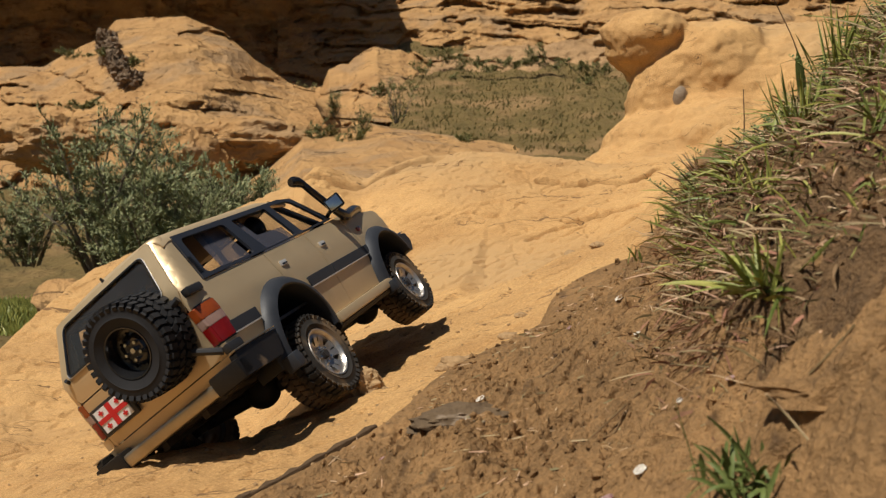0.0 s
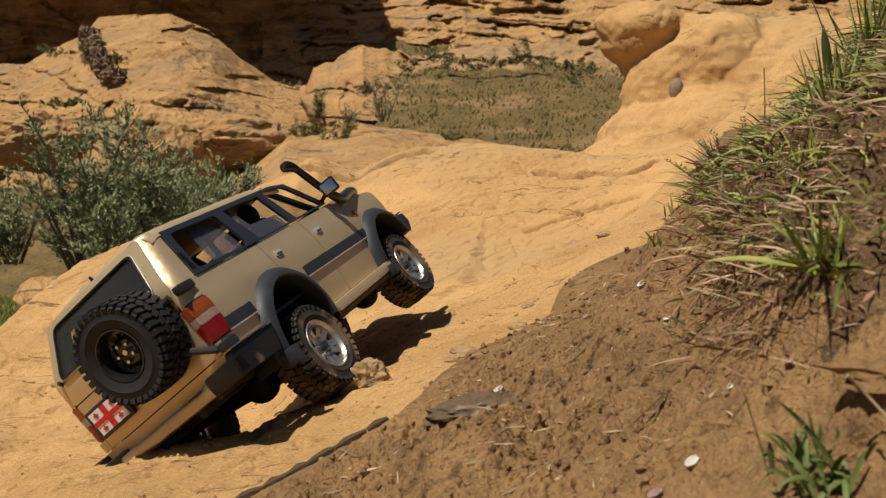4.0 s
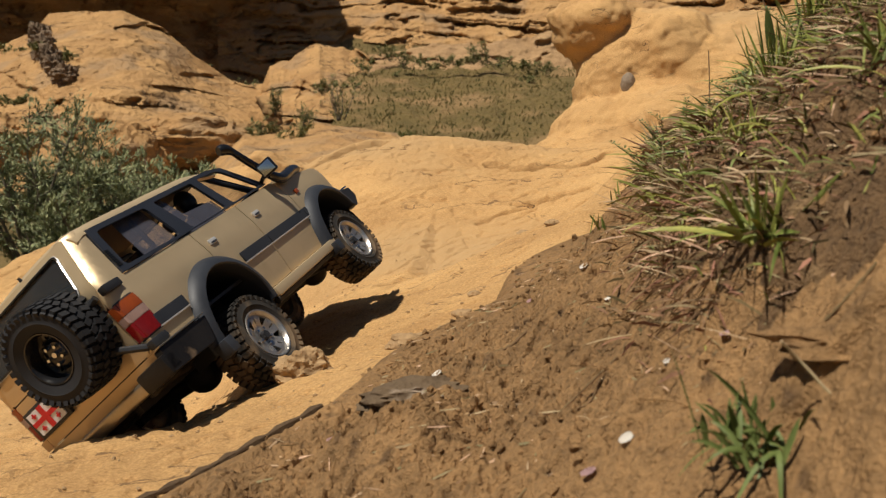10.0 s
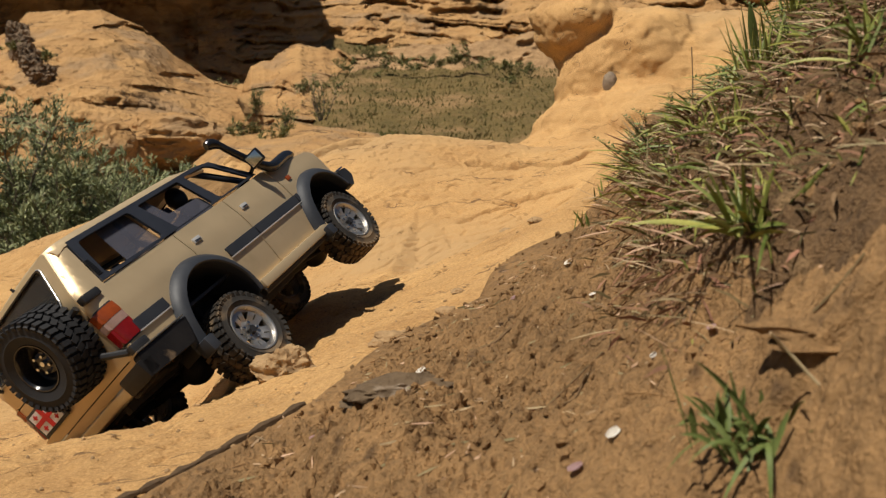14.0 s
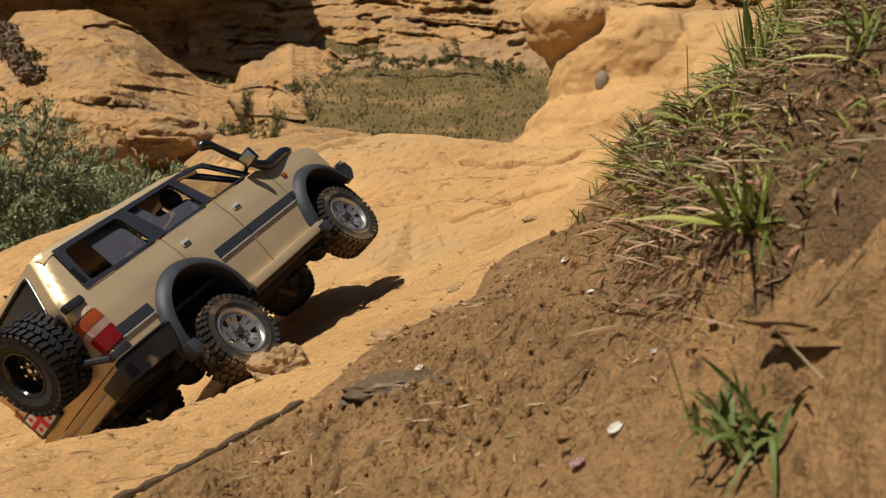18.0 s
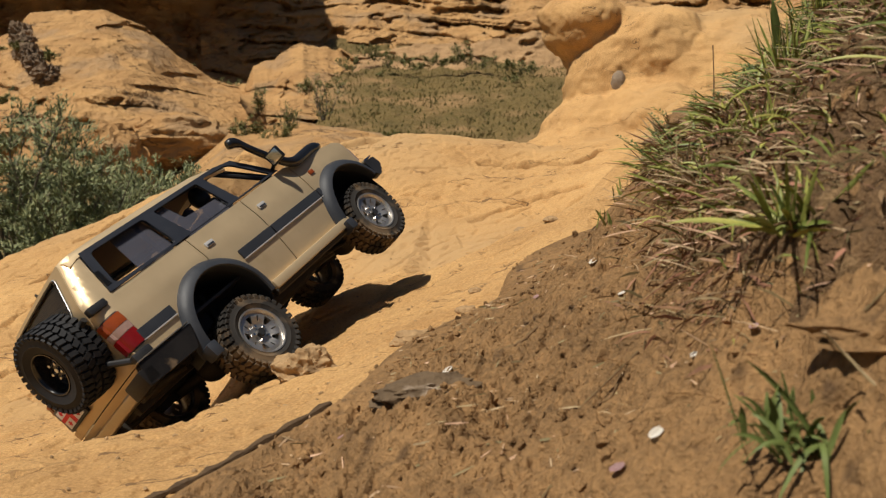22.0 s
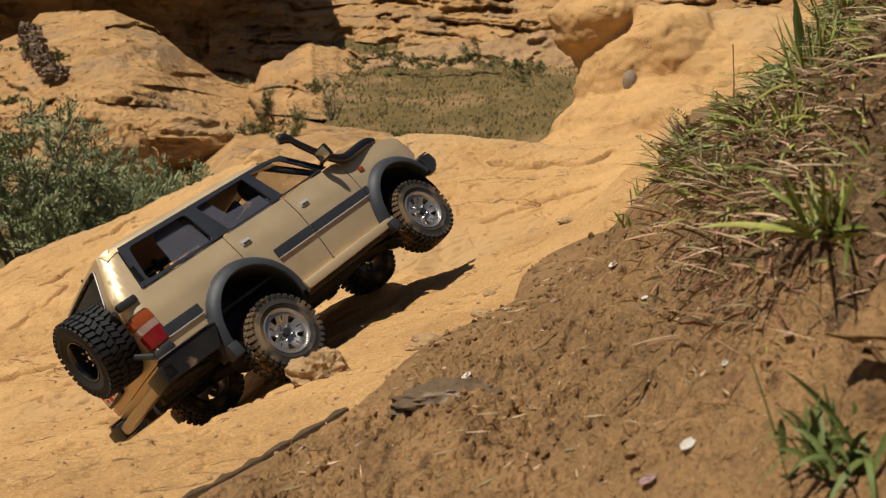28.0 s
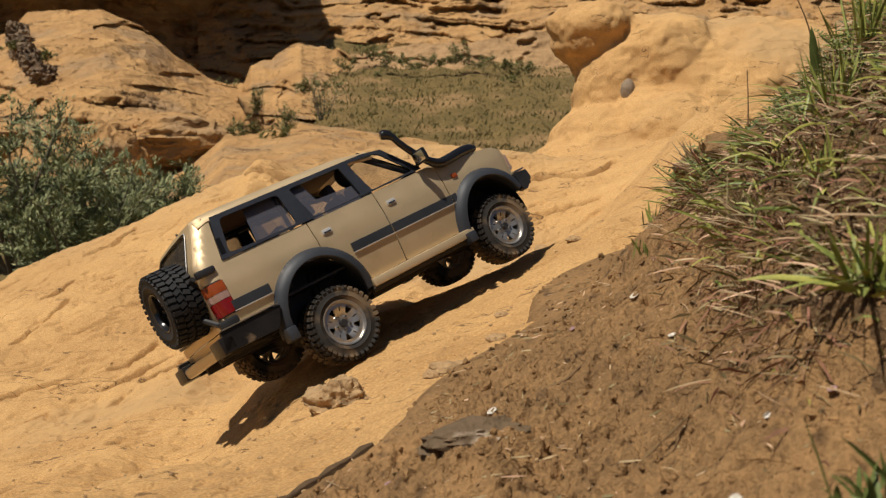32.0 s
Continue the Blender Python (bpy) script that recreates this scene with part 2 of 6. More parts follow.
# ---- the sandstone slab under the car ----
ROCK = (-0.0352, 0.0229, 0.3165, 0.0597, -0.1132, 0.1323, -0.1478, -0.0501, 0.0618, 0.1634, -0.0448, -0.1268, 0.1408, 0.0287, 0.0641)
SWELL = ((-0.5, 0.7, 0.0119), (-0.32, 0.7, 0.0466), (-0.16, 0.7, -0.0056), (0.0, 0.7, 0.0258), (0.14, 0.7, -0.0007), (-0.5, 0.9, 0.0017), (-0.32, 0.9, 0.0135),
         (-0.16, 0.9, 0.0358), (0.0, 0.9, 0.0174), (0.14, 0.9, -0.0038), (-0.5, 1.1, 0.0239), (-0.32, 1.1, 0.0002), (-0.16, 1.1, 0.0495), (0.0, 1.1, 0.0297),
         (0.14, 1.1, 0.0101), (-0.5, 1.3, -0.0076), (-0.32, 1.3, 0.0556), (-0.16, 1.3, 0.045), (0.0, 1.3, 0.0447), (0.14, 1.3, 0.0517), (-0.5, 1.5, -0.0014),
         (-0.32, 1.5, 0.0067), (-0.16, 1.5, 0.0102), (0.0, 1.5, 0.0329), (0.14, 1.5, 0.0152))
# open cracks across the slab: half width, depth, and a line in plan
CRACKS = ((0.005, 0.016, ((-0.604, 1.519), (-0.581, 1.533), (-0.562, 1.565), (-0.552, 1.588))),
          (0.005, 0.016, ((-0.539, 1.474), (-0.5, 1.499), (-0.485, 1.514))),
          (0.005, 0.014, ((-0.814, 1.758), (-0.798, 1.766), (-0.784, 1.801))),
          (0.004, 0.012, ((-0.801, 1.914), (-0.773, 1.917))), (0.004, 0.012, ((-0.718, 1.793), (-0.696, 1.794))), (0.004, 0.012, ((-0.708, 1.97), (-0.677, 1.968))),
          (0.011, 0.035, ((0.062, 2.065), (0.108, 2.055), (0.222, 2.054), (0.269, 2.032), (0.297, 2.053), (0.334, 2.092))),
          (0.006, 0.014, ((0.111, 1.865), (0.179, 1.865), (0.231, 1.868))),
          (0.011, 0.035, ((-0.496, 2.13), (-0.367, 2.154), (-0.287, 2.175), (-0.183, 2.187))),
          (0.005, 0.014, ((0.036, 1.813), (0.122, 1.845), (0.182, 1.872), (0.268, 1.875))),
          (0.004, 0.010, ((-0.158, 1.928), (-0.086, 1.931), (-0.033, 1.917))), (0.004, 0.010, ((-0.102, 2.029), (-0.015, 2.033))),
          (0.006, 0.016, ((-0.596, 1.457), (-0.564, 1.491), (-0.531, 1.523), (-0.512, 1.542))),
          (0.005, 0.014, ((-0.753, 1.425), (-0.720, 1.452), (-0.679, 1.476))), (0.004, 0.010, ((-0.680, 1.370), (-0.661, 1.387), (-0.635, 1.355))),
          (0.005, 0.012, ((-0.791, 1.921), (-0.743, 1.940), (-0.718, 1.996))), (0.004, 0.010, ((-0.807, 1.597), (-0.777, 1.669), (-0.763, 1.743))),
          (0.004, 0.010, ((-0.562, 1.392), (-0.560, 1.424))))


def rock_base(x, y):
    crest = np.clip(1.93 + 0.5 * (x + 0.97), 1.75, 2.2)
    lim = np.interp(y, [0.5, 1.2, 1.35, 1.7], [0.08, 0.14, 0.20, 0.45])
    xe = np.maximum(lim - 0.02 * np.logaddexp(0, (lim - x) / 0.02), -1.1)
    ye = np.clip(np.minimum(y, crest), 0.5, 2.2)
    u, v = (xe + 0.2) / 0.6, (ye - 1.3) / 0.8
    z, k = 0, 0
    for i in range(5):
        for j in range(5 - i):
            z = z + ROCK[k] * u**i * v**j
            k += 1
    for gx, gy, h in SWELL:
        z = z + h * np.exp(-((xe - gx) ** 2 + (ye - gy) ** 2) / 0.0288)
    # the lip beside the rear wheels, with a hollow behind it
    lip = np.interp(xe, [-1.2, -0.5, -0.25, -0.21, -0.17, -0.12, -0.05], [0.72, 0.76, 0.79, 0.86, 1.0, 1.15, 1.6])
    fade = smooth(-0.52, -0.36, xe)
    behind = np.maximum(0, ye - lip)
    drop = (1 - np.exp(-behind / 0.035)) * fade
    uc = (np.maximum(xe, -0.36) + 0.2) / 0.6
    z = z + drop * (-0.0152 + 0.1148 * uc - 0.2941 * uc * uc) + 0.0928 * np.minimum(behind * np.clip((xe + 0.52) / 0.16, 0, 1), 0.3)
    past = np.maximum(y - crest, 0)
    side = np.maximum(-0.955 - x, 0)
    return z - 0.9 * past**1.6 + 0.12 * (x - xe) - 1.0 * side * smooth(1.0, 1.5, y)


def groove(x, y, line):
    best = 9.0
    for (x0, y0), (x1, y1) in zip(line, line[1:]):
        dx, dy = x1 - x0, y1 - y0
        t = np.clip(((x - x0) * dx + (y - y0) * dy) / (dx * dx + dy * dy), 0, 1)
        best = np.minimum(best, np.hypot(x - x0 - t * dx, y - y0 - t * dy))
    return best


BORDER_Y = (0.3, 0.5, 0.58, 0.614, 0.653, 0.673, 0.717, 0.79, 0.833, 0.87, 0.92, 0.977, 1.05, 1.11, 1.135, 1.15, 1.186, 1.25, 1.363, 1.7)
BORDER_X = (-0.34, -0.245, -0.196, -0.158, -0.135, -0.105, -0.086, -0.067, -0.041, -0.012, 0.015, 0.045, 0.052, 0.056, 0.08, 0.15, 0.198, 0.234, 0.278, 0.38)


def mud_border(x, y):
    """Where the mud begins on the slab, in x, along y."""
    b = np.interp(y, BORDER_Y, BORDER_X)
    return b + 0.009 * fbm(x * 14, y * 14, 4, 58)


def rock_z(x, y):
    z = rock_base(x, y)
    z = z + 0.008 * fbm(x * 5, y * 5, 3, 3) + 0.0045 * fbm(x * 20, y * 20, 4, 9, 0.6) - 0.0035 * smooth(0.22, 0.42, fbm(x * 36, y * 36, 2, 14))
    wob = 0.012 * fbm(x * 18, y * 18, 3, 77)
    for half, deep, line in CRACKS:
        z = z - deep * smooth(half * 1.6, half * 0.3, groove(x + wob, y + wob, line))
    b = y * 0.9 - x * 0.4 + 0.10 * fbm(x * 2.2, y * 2.2, 3, 21) + 0.008 * fbm(x * 25, y * 25, 2, 22)
    for freq, deep, seed, lo in ((8.0, 0.005, 31, 0.16), (19.0, 0.006, 41, 0.19), (41.0, 0.006, 43, 0.18), (73.0, 0.0045, 47, 0.16)):
        f = b * freq
        saw = f - np.floor(f)
        keep = smooth(lo, lo + 0.12, fbm(x * 7 + np.floor(f) * 3.7, y * 7, 3, seed))
        z = z - deep * keep * np.maximum(0, 1 - saw / 0.5) * smooth(0, 0.03, saw)
    return z - 0.06 * smooth(0.02, 0.08, x - mud_border(x, y)) * smooth(1.3, 1.1, y)


def far_ground(s, y):
    """Height of the open ground by slope of view s = x / y and distance y."""
    z = np.interp(y, [0, 2.5, 6, 14, 22, 38, 62, 72, 100, 400], [-0.5, -0.6, -1.1, -1.7, -1.7, -0.75, 4.6, 7.0, 16.0, 40.0])
    low = np.interp(y, [0, 2.5, 6, 14, 50, 70, 100, 400], [-0.5, -0.6, -1.1, -2.4, -2.6, -1.5, 14.0, 40.0])
    k = smooth(-0.20, -0.12, s)
    return z * k + low * (1 - k)


def make_ground():
    az = np.concatenate([np.linspace(-0.75, 0.75, 360), np.linspace(0.75, 2 * np.pi - 0.75, 60)[1:]])
    r = np.concatenate([[0.0], np.geomspace(0.5, 400, 190)])
    A, R = np.meshgrid(az, r)
    X, Y = R * np.sin(A), R * np.cos(A)
    ahead = smooth(-0.2, 0.55, np.cos(A))
    Z = far_ground(np.tan(np.clip(A, -1.2, 1.2)), Y) * ahead + (1 - ahead) * (-0.6 - 0.004 * R)
    Z += np.minimum(R / 40, 1) * (0.35 * fbm(X * 0.25, Y * 0.25, 4, 5) + 0.12 * fbm(X * 1.5, Y * 1.5, 3, 6))
    ob = new("ground", grid_mesh("ground", X, Y, Z, MEADOW))
    tagged(ob, "grassy slope of short green and dry brown turf", "ground", kind="structure")


def make_slab():
    xs, ys = np.linspace(-1.45, 0.62, 680), np.concatenate([np.linspace(0.36, 2.25, 780), np.linspace(2.255, 3.1, 90)])
    X, Y = np.meshgrid(xs, ys)
    ob = new("rock_slab", grid_mesh("rock_slab", X, Y, rock_z(X, Y), SANDSTONE))
    tagged(ob, "smooth ochre sandstone slab with thin bedding cracks", "rock slab", kind="structure")


# ---- the mud bank ----
BANK = (0.2036, -0.0103, -0.0333, 0.0073, 0.1338, -0.0364, -0.008, 0.0683, 0.01, -0.0154)


def mud_base(x, y):
    xe, ye = np.clip(x, -0.25, 0.42), np.clip(y, 0.3, 1.45)
    u, v = (xe - 0.05) / 0.2, (ye - 0.7) / 0.35
    z, k = 0, 0
    for i in range(4):
        for j in range(4 - i):
            z = z + BANK[k] * u**i * v**j
            k += 1
    z = z - 0.022 * smooth(0.158, 0.116, x) + 0.028 * smooth(0.04, -0.03, x) * smooth(-0.105, -0.05, x) * smooth(0.78, 0.58, y)
    return z + 0.5 * (x - xe) - 0.3 * np.maximum(y - 1.45, 0) - 0.03 * smooth(0.18, 0.28, x) * smooth(0.5, 0.8, y)


def mud_z(x, y):
    border = mud_border(x, y)
    wide = np.interp(y, [0.6, 0.8, 1.0], [0.07, 0.08, 0.16])
    on = smooth(0, 1, (x - border) / wide)
    rock = rock_base(x, y)
    rough = 0.55 + 0.45 * smooth(0.40, 0.55, y) * smooth(0.30, 0.12, x)
    wx, wy = x + 0.020 * fbm(x * 45, y * 45, 3, 91), y + 0.020 * fbm(x * 45, y * 45, 3, 92)
    big, big2 = cells(wx * 42, wy * 30, 51)
    sml, sml2 = cells(wx * 95, wy * 75, 53)
    some = smooth(-0.05, 0.22, fbm(x * 11, y * 11, 3, 59))
    few = smooth(0.0, 0.25, fbm(x * 17, y * 17, 3, 69))
    clod = smooth(0.0, 0.30, big2 - big) - 0.5
    crumb = smooth(0.0, 0.35, sml2 - sml) * smooth(0.62, 0.25, sml) - 0.4
    pit = smooth(0.20, 0.28, fbm(x * 34, y * 26, 4, 60)) + 0.6 * smooth(0.20, 0.27, fbm(x * 75, y * 60, 3, 61))
    lump = 0.014 * fbm(x * 7, y * 7, 3, 55) + 0.009 * fbm(x * 24, y * 24, 5, 52, 0.62)
    lump = lump + rough * (0.0046 * some * clod + 0.0036 * few * crumb - 0.0060 * pit) + 0.0040 * fbm(x * 70, y * 70, 4, 57, 0.65)
    # a hollow under a lip of mud close by
    dip = np.hypot((x - 0.158) / 0.040, (y - 0.339 + 0.15 * (x - 0.158)) / 0.010)
    lump = lump - 0.012 * smooth(1.1, 0.75, dip)
    end = smooth(1.16, 1.01, y - 0.25 * x)
    on = on * end
    thick = np.maximum(mud_base(x, y) - rock, -0.03) * on + on * lump
    return rock + 0.006 + thick - 0.05 * smooth(0.0, -0.05, x - border) - 0.05 * smooth(0.25, 0.0, end) - 0.012 * smooth(0.012, -0.012, x - border)


def make_mud():
    xs, ys = np.concatenate([np.linspace(-0.3, 0.28, 520), np.linspace(0.281, 0.62, 140)]), np.concatenate([np.linspace(0.2, 1.15, 780), np.linspace(1.152, 1.75, 200)])
    X, Y = np.meshgrid(xs, ys)
    ob = new("mud_bank", grid_mesh("mud_bank", X, Y, mud_z(X, Y), MUD))
    tagged(ob, "bank of damp brown mud with clods and dry grass bits", "mud bank", kind="structure")


def bank_edge(y):
    """Where the turf of the bank begins, in x."""
    return np.interp(y, [0.2, 0.30, 0.345, 0.37, 0.42, 0.5, 0.55, 0.8, 1.0, 1.1, 1.3], [0.30, 0.30, 0.26, 0.165, 0.132, 0.124, 0.130, 0.172, 0.212, 0.228, 0.275])


def soil_z(x, y):
    d = x - bank_edge(y) + 0.016 * fbm(x * 30, y * 30, 3, 141)
    rise = smooth(-0.012, 0.020, d)
    a, b = cells(x * 38 + 0.4 * fbm(x * 50, y * 50, 2, 143), y * 30, 145)
    lumps = 0.010 * fbm(x * 32, y * 32, 4, 147, 0.6) + 0.005 * (smooth(0.0, 0.4, b - a) - 0.5) + 0.003 * fbm(x * 110, y * 110, 3, 149)
    ends = smooth(1.22, 1.12, y)
    return mud_z(x, y) - 0.03 + (0.034 + 0.008 * smooth(0.0, 0.03, d) * smooth(0.5, 0.7, y) + lumps) * rise * ends


def make_soil():
    X, Y = np.meshgrid(np.linspace(0.09, 0.60, 300), np.linspace(0.2, 1.24, 450))
    ob = new("bank_soil", grid_mesh("bank_soil", X, Y, soil_z(X, Y), SOIL))
    tagged(ob, "dark crumbly soil of the turf on the bank top", "soil", kind="structure")


# ---- rocks in the distance ----
def slope_of(px):
    return (np.asarray(px, float) - 784) / 1625


def height_at(row, dist):
    return 0.35 + dist * np.tan(np.radians(-8.0) + np.arctan((441 - np.asarray(row, float)) / 1625))


def far_sheet(name, s, profile, mat, rough, seed, label, category, rows=120, strata=0.0, calm=0.0, tilt=0.06, bed=1.5):
    """A rock face: s, slopes of view; profile(s, v) gives distance and height from foot (v=0) to back (v=1)."""
    S, V = np.meshgrid(s, np.linspace(0, 1, rows))
    D, Z = profile(S, V)
    X = S * D
    q = rough * (1 - 0.75 * smooth(0.45, 0.8, V) * calm)
    Z = Z + q * (0.8 * fbm(X / 6, D / 5, 5, seed) + 0.5 * np.abs(fbm(X / 2.3, D / 2.3 + Z / 2, 4, seed + 7)))
    D = D + q * 1.2 * fbm(X / 4, Z / 3, 4, seed + 3)
    D = D + rough * (0.30 * np.abs(fbm(X / 1.1, Z / 0.7, 3, seed + 15)) + 0.9 * smooth(0.26, 0.36, fbm(X / 3.2, Z / 1.6, 3, seed + 17)))
    if strata:
        b = Z / bed + 1.3 * fbm(X / 11, Z / 7, 4, seed + 5) + tilt * X
        fade = smooth(-0.15, 0.25, fbm(X / 5, Z / 3, 3, seed + 9))
        D = D + strata * (0.25 + fade) * ((b - np.floor(b)) ** 2) + strata * 0.4 * fade * ((b * 2.7) % 1) ** 2
    ob = new(name, grid_mesh(name, S * D, D, Z, mat))
    tagged(ob, label, category, kind="structure")
    return ob


def make_far_rocks():
    # sunlit outcrop whose ridge falls to the right
    rx = [-420, -150, -73, -33, 37, 67, 197, 267, 317, 377, 457, 527, 600]
    ry = [110, 105, 108, 85, 52, 22, 18, 50, 100, 140, 168, 185, 205]

    def outcrop(S, V):
        ridge = height_at(np.interp(S, slope_of(rx), ry), 57)
        foot = height_at(335, 37)
        up = np.clip(V / 0.8, 0, 1)
        D = 37 + 20 * up + 6 * np.clip((V - 0.8) / 0.2, 0, 1)
        Z = foot + (ridge - foot) * (0.25 * up + 0.75 * up**0.75) - 5 * np.clip((V - 0.8) / 0.2, 0, 1) ** 1.2
        return D, Z
    far_sheet("rock_outcrop", slope_of(np.linspace(-420, 600, 470)), outcrop, FAR_STONE, 0.62, 61,
              "sunlit rounded ochre sandstone outcrop with a sloping ridge", "rock outcrop", rows=190, calm=1.0, strata=0.36, tilt=0.22, bed=1.1)

    # layered cliff, lit
    def layered(S, V):
        top = height_at(np.interp(S, slope_of([360, 470, 560, 700, 860, 1000, 1200, 1600]), [190, 150, 110, 100, 95, 60, 40, 20]), 62)
        D = 61 + 22 * V
        Z = top - 1.2 + 12 * V**1.05
        return D, Z
    far_sheet("layered_cliff", slope_of(np.linspace(360, 1600, 440)), layered, FAR_STONE, 0.9, 81,
              "layered sandstone cliff with wind-carved ledges", "cliff", rows=190, strata=1.0)

    # cliff whose roof, out of view above, is added to shade its face
    def hollow(S, V):
        v = V * 1.0
        D = np.interp(v, [0, 0.45, 0.6, 0.7, 0.8, 1.0], [70, 78, 76, 62, 60, 75])
        Z = np.interp(v, [0, 0.45, 0.6, 0.7, 0.8, 1.0], [1.0, 9.0, 13.0, 14.5, 18, 24])
        return D, Z
    far_sheet("added_overhang_cliff", slope_of(np.linspace(-700, 445, 300)), hollow, FAR_STONE, 0.7, 91,
              "hollowed sandstone cliff with an added overhang that shades its face", "cliff", rows=150, strata=0.8)

    # sandy slope between the hollow and the meadow
    def sandy(S, V):
        edge = np.interp(S, slope_of([425, 450, 520, 600, 650]), [178, 118, 84, 86, 120])
        low = np.interp(S, slope_of([425, 470, 520, 560, 600, 650]), [178, 262, 262, 230, 190, 160])
        D = 38 + 21 * np.maximum(V, np.interp(S, slope_of([520, 650]), [0, 0.8]) * (1 - V) + V)
        wave = 14 * np.sin(S * 70 + V * 5) + 12 * np.sin(S * 31 + 2)
        edge = edge + 16 * fbm(S * 30, S * 0, 3, 133)
        return D, height_at(low + (edge - low) * V + wave * V * (1 - V), D)
    far_sheet("sandy_slope", slope_of(np.linspace(425, 650, 160)), sandy, FAR_STONE, 0.5, 131,
              "lit ochre sandy slope with weathered ledges beside the meadow", "slope", rows=130, strata=0.5, calm=0.8)

    # crumbling earth bank above the meadow
    def earth(S, V):
        top = np.interp(S, slope_of([570, 640, 700, 800, 850, 940, 1010]), [120, 96, 84, 78, 70, 60, 60])
        low = np.interp(S, slope_of([570, 640, 700, 800, 850, 940, 1010]), [150, 148, 146, 150, 165, 190, 195])
        D = 55 + 5 * V
        return D, height_at(low + (top - low) * V, D)
    far_sheet("earth_bank", slope_of(np.linspace(570, 1010, 210)), earth, CLAY, 0.55, 171,
              "crumbling pale earth bank above the meadow", "earth bank", rows=70)

    # pale terrace in the middle distance
    def terrace(S, V):
        D = 18 + 20 * V
        row = np.interp(V, [0, 0.3, 0.7, 1.0], [350, 300, 258, 226]) + 10 * np.sin(S * 22) + 1500 * np.maximum(slope_of(400) - S, 0) + 260 * np.maximum(S - slope_of(560), 0)
        return D, height_at(row, D)
    far_sheet("rock_terrace", slope_of(np.linspace(250, 900, 240)), terrace, FAR_STONE, 0.35, 71,
              "pale smooth sandstone terrace beyond the slab", "rock terrace", rows=90)


def boulder(name, centre, size, seed, mat, label, category="boulder", rough=0.22, level=5, turn=0.0, ridge=0.5):
    bm = bmesh.new()
    bmesh.ops.create_icosphere(bm, subdivisions=level, radius=1.0)
    rot = Matrix.Rotation(turn, 3, "Z")
    off = Vector((seed * 3.1, seed * 1.7, 0))
    for v in bm.verts:
        d = v.co.normalized()
        k = 1 + rough * noise.fractal(d * 1.4 + off, 0.9, 2.0, 5) + rough * ridge * (noise.ridged_multi_fractal(d * 2.6 + off, 0.9, 2.0, 4, 1, 2) - 0.8)
        v.co = rot @ Vector((d.x * size[0] * k, d.y * size[1] * k, d.z * size[2] * k))
    ob = part(name, bm, mat)
    ob.location = centre
    tagged(ob, label, category)
    return ob


def make_near_boulder():
    """The big rounded rock with a knob, grown out of the slab's far end."""
    bm = bmesh.new()
    for c, r in (((0.95, 3.10, 0.30), (0.58, 0.50, 0.40)), ((0.412, 2.98, 0.660), (0.128, 0.16, 0.080)), ((0.414, 2.985, 0.612), (0.122, 0.14, 0.085)),
                 ((0.435, 3.00, 0.570), (0.090, 0.11, 0.075)), ((0.50, 3.02, 0.61), (0.11, 0.13, 0.10)), ((0.64, 2.98, 0.53), (0.19, 0.22, 0.18)), ((0.62, 2.85, 0.30), (0.24, 0.33, 0.17)), ((0.52, 2.72, 0.225), (0.30, 0.40, 0.085)),
                 ((0.44, 2.80, 0.26), (0.19, 0.25, 0.10)), ((0.53, 2.94, 0.44), (0.10, 0.12, 0.14)),
                 ((0.36, 2.72, 0.240), (0.17, 0.22, 0.075)), ((0.505, 2.92, 0.42), (0.155, 0.15, 0.20)), ((0.44, 2.83, 0.31), (0.16, 0.20, 0.11))):
        m = Matrix.LocRotScale(c, None, r)
        bmesh.ops.create_icosphere(bm, subdivisions=5, radius=1.0, matrix=m)
    ob = part("knobbed_boulder", bm, SANDSTONE)
    mod = ob.modifiers.new("merge", "REMESH")
    mod.mode, mod.voxel_size, mod.use_smooth_shade = "VOXEL", 0.008, True
    sm = ob.modifiers.new("soften", "SMOOTH")
    sm.factor, sm.iterations = 0.6, 8
    for nm, kind, size, strength in (("lumps", "CLOUDS", 0.13, 0.042), ("ledges", "CLOUDS", 0.06, 0.024), ("grains", "CLOUDS", 0.022, 0.012)):
        tex = bpy.data.textures.new(nm, kind)
        tex.noise_scale = size
        if kind == "CLOUDS":
            tex.noise_depth = 6
        dp = ob.modifiers.new(nm, "DISPLACE")
        dp.texture, dp.strength, dp.texture_coords = tex, strength, "GLOBAL"
    tagged(ob, "rounded ochre sandstone boulder with a bulging knob", "boulder")
    boulder("inset_pebble", Vector((0.497, 2.780, 0.457)), (0.022, 0.022, 0.034), 33, GREY_PEBBLE, "oval grey-brown pebble stuck in the boulder", "pebble", rough=0.1, level=3)
    # the smaller lump stands for a dark mark on the foot
    boulder("inset_pebble", Vector((0.362, 2.690, 0.318)), (0.012, 0.010, 0.014), 34, GREY_PEBBLE, "small dark lump set as a mark on the boulder's foot", "pebble", rough=0.1, level=3)


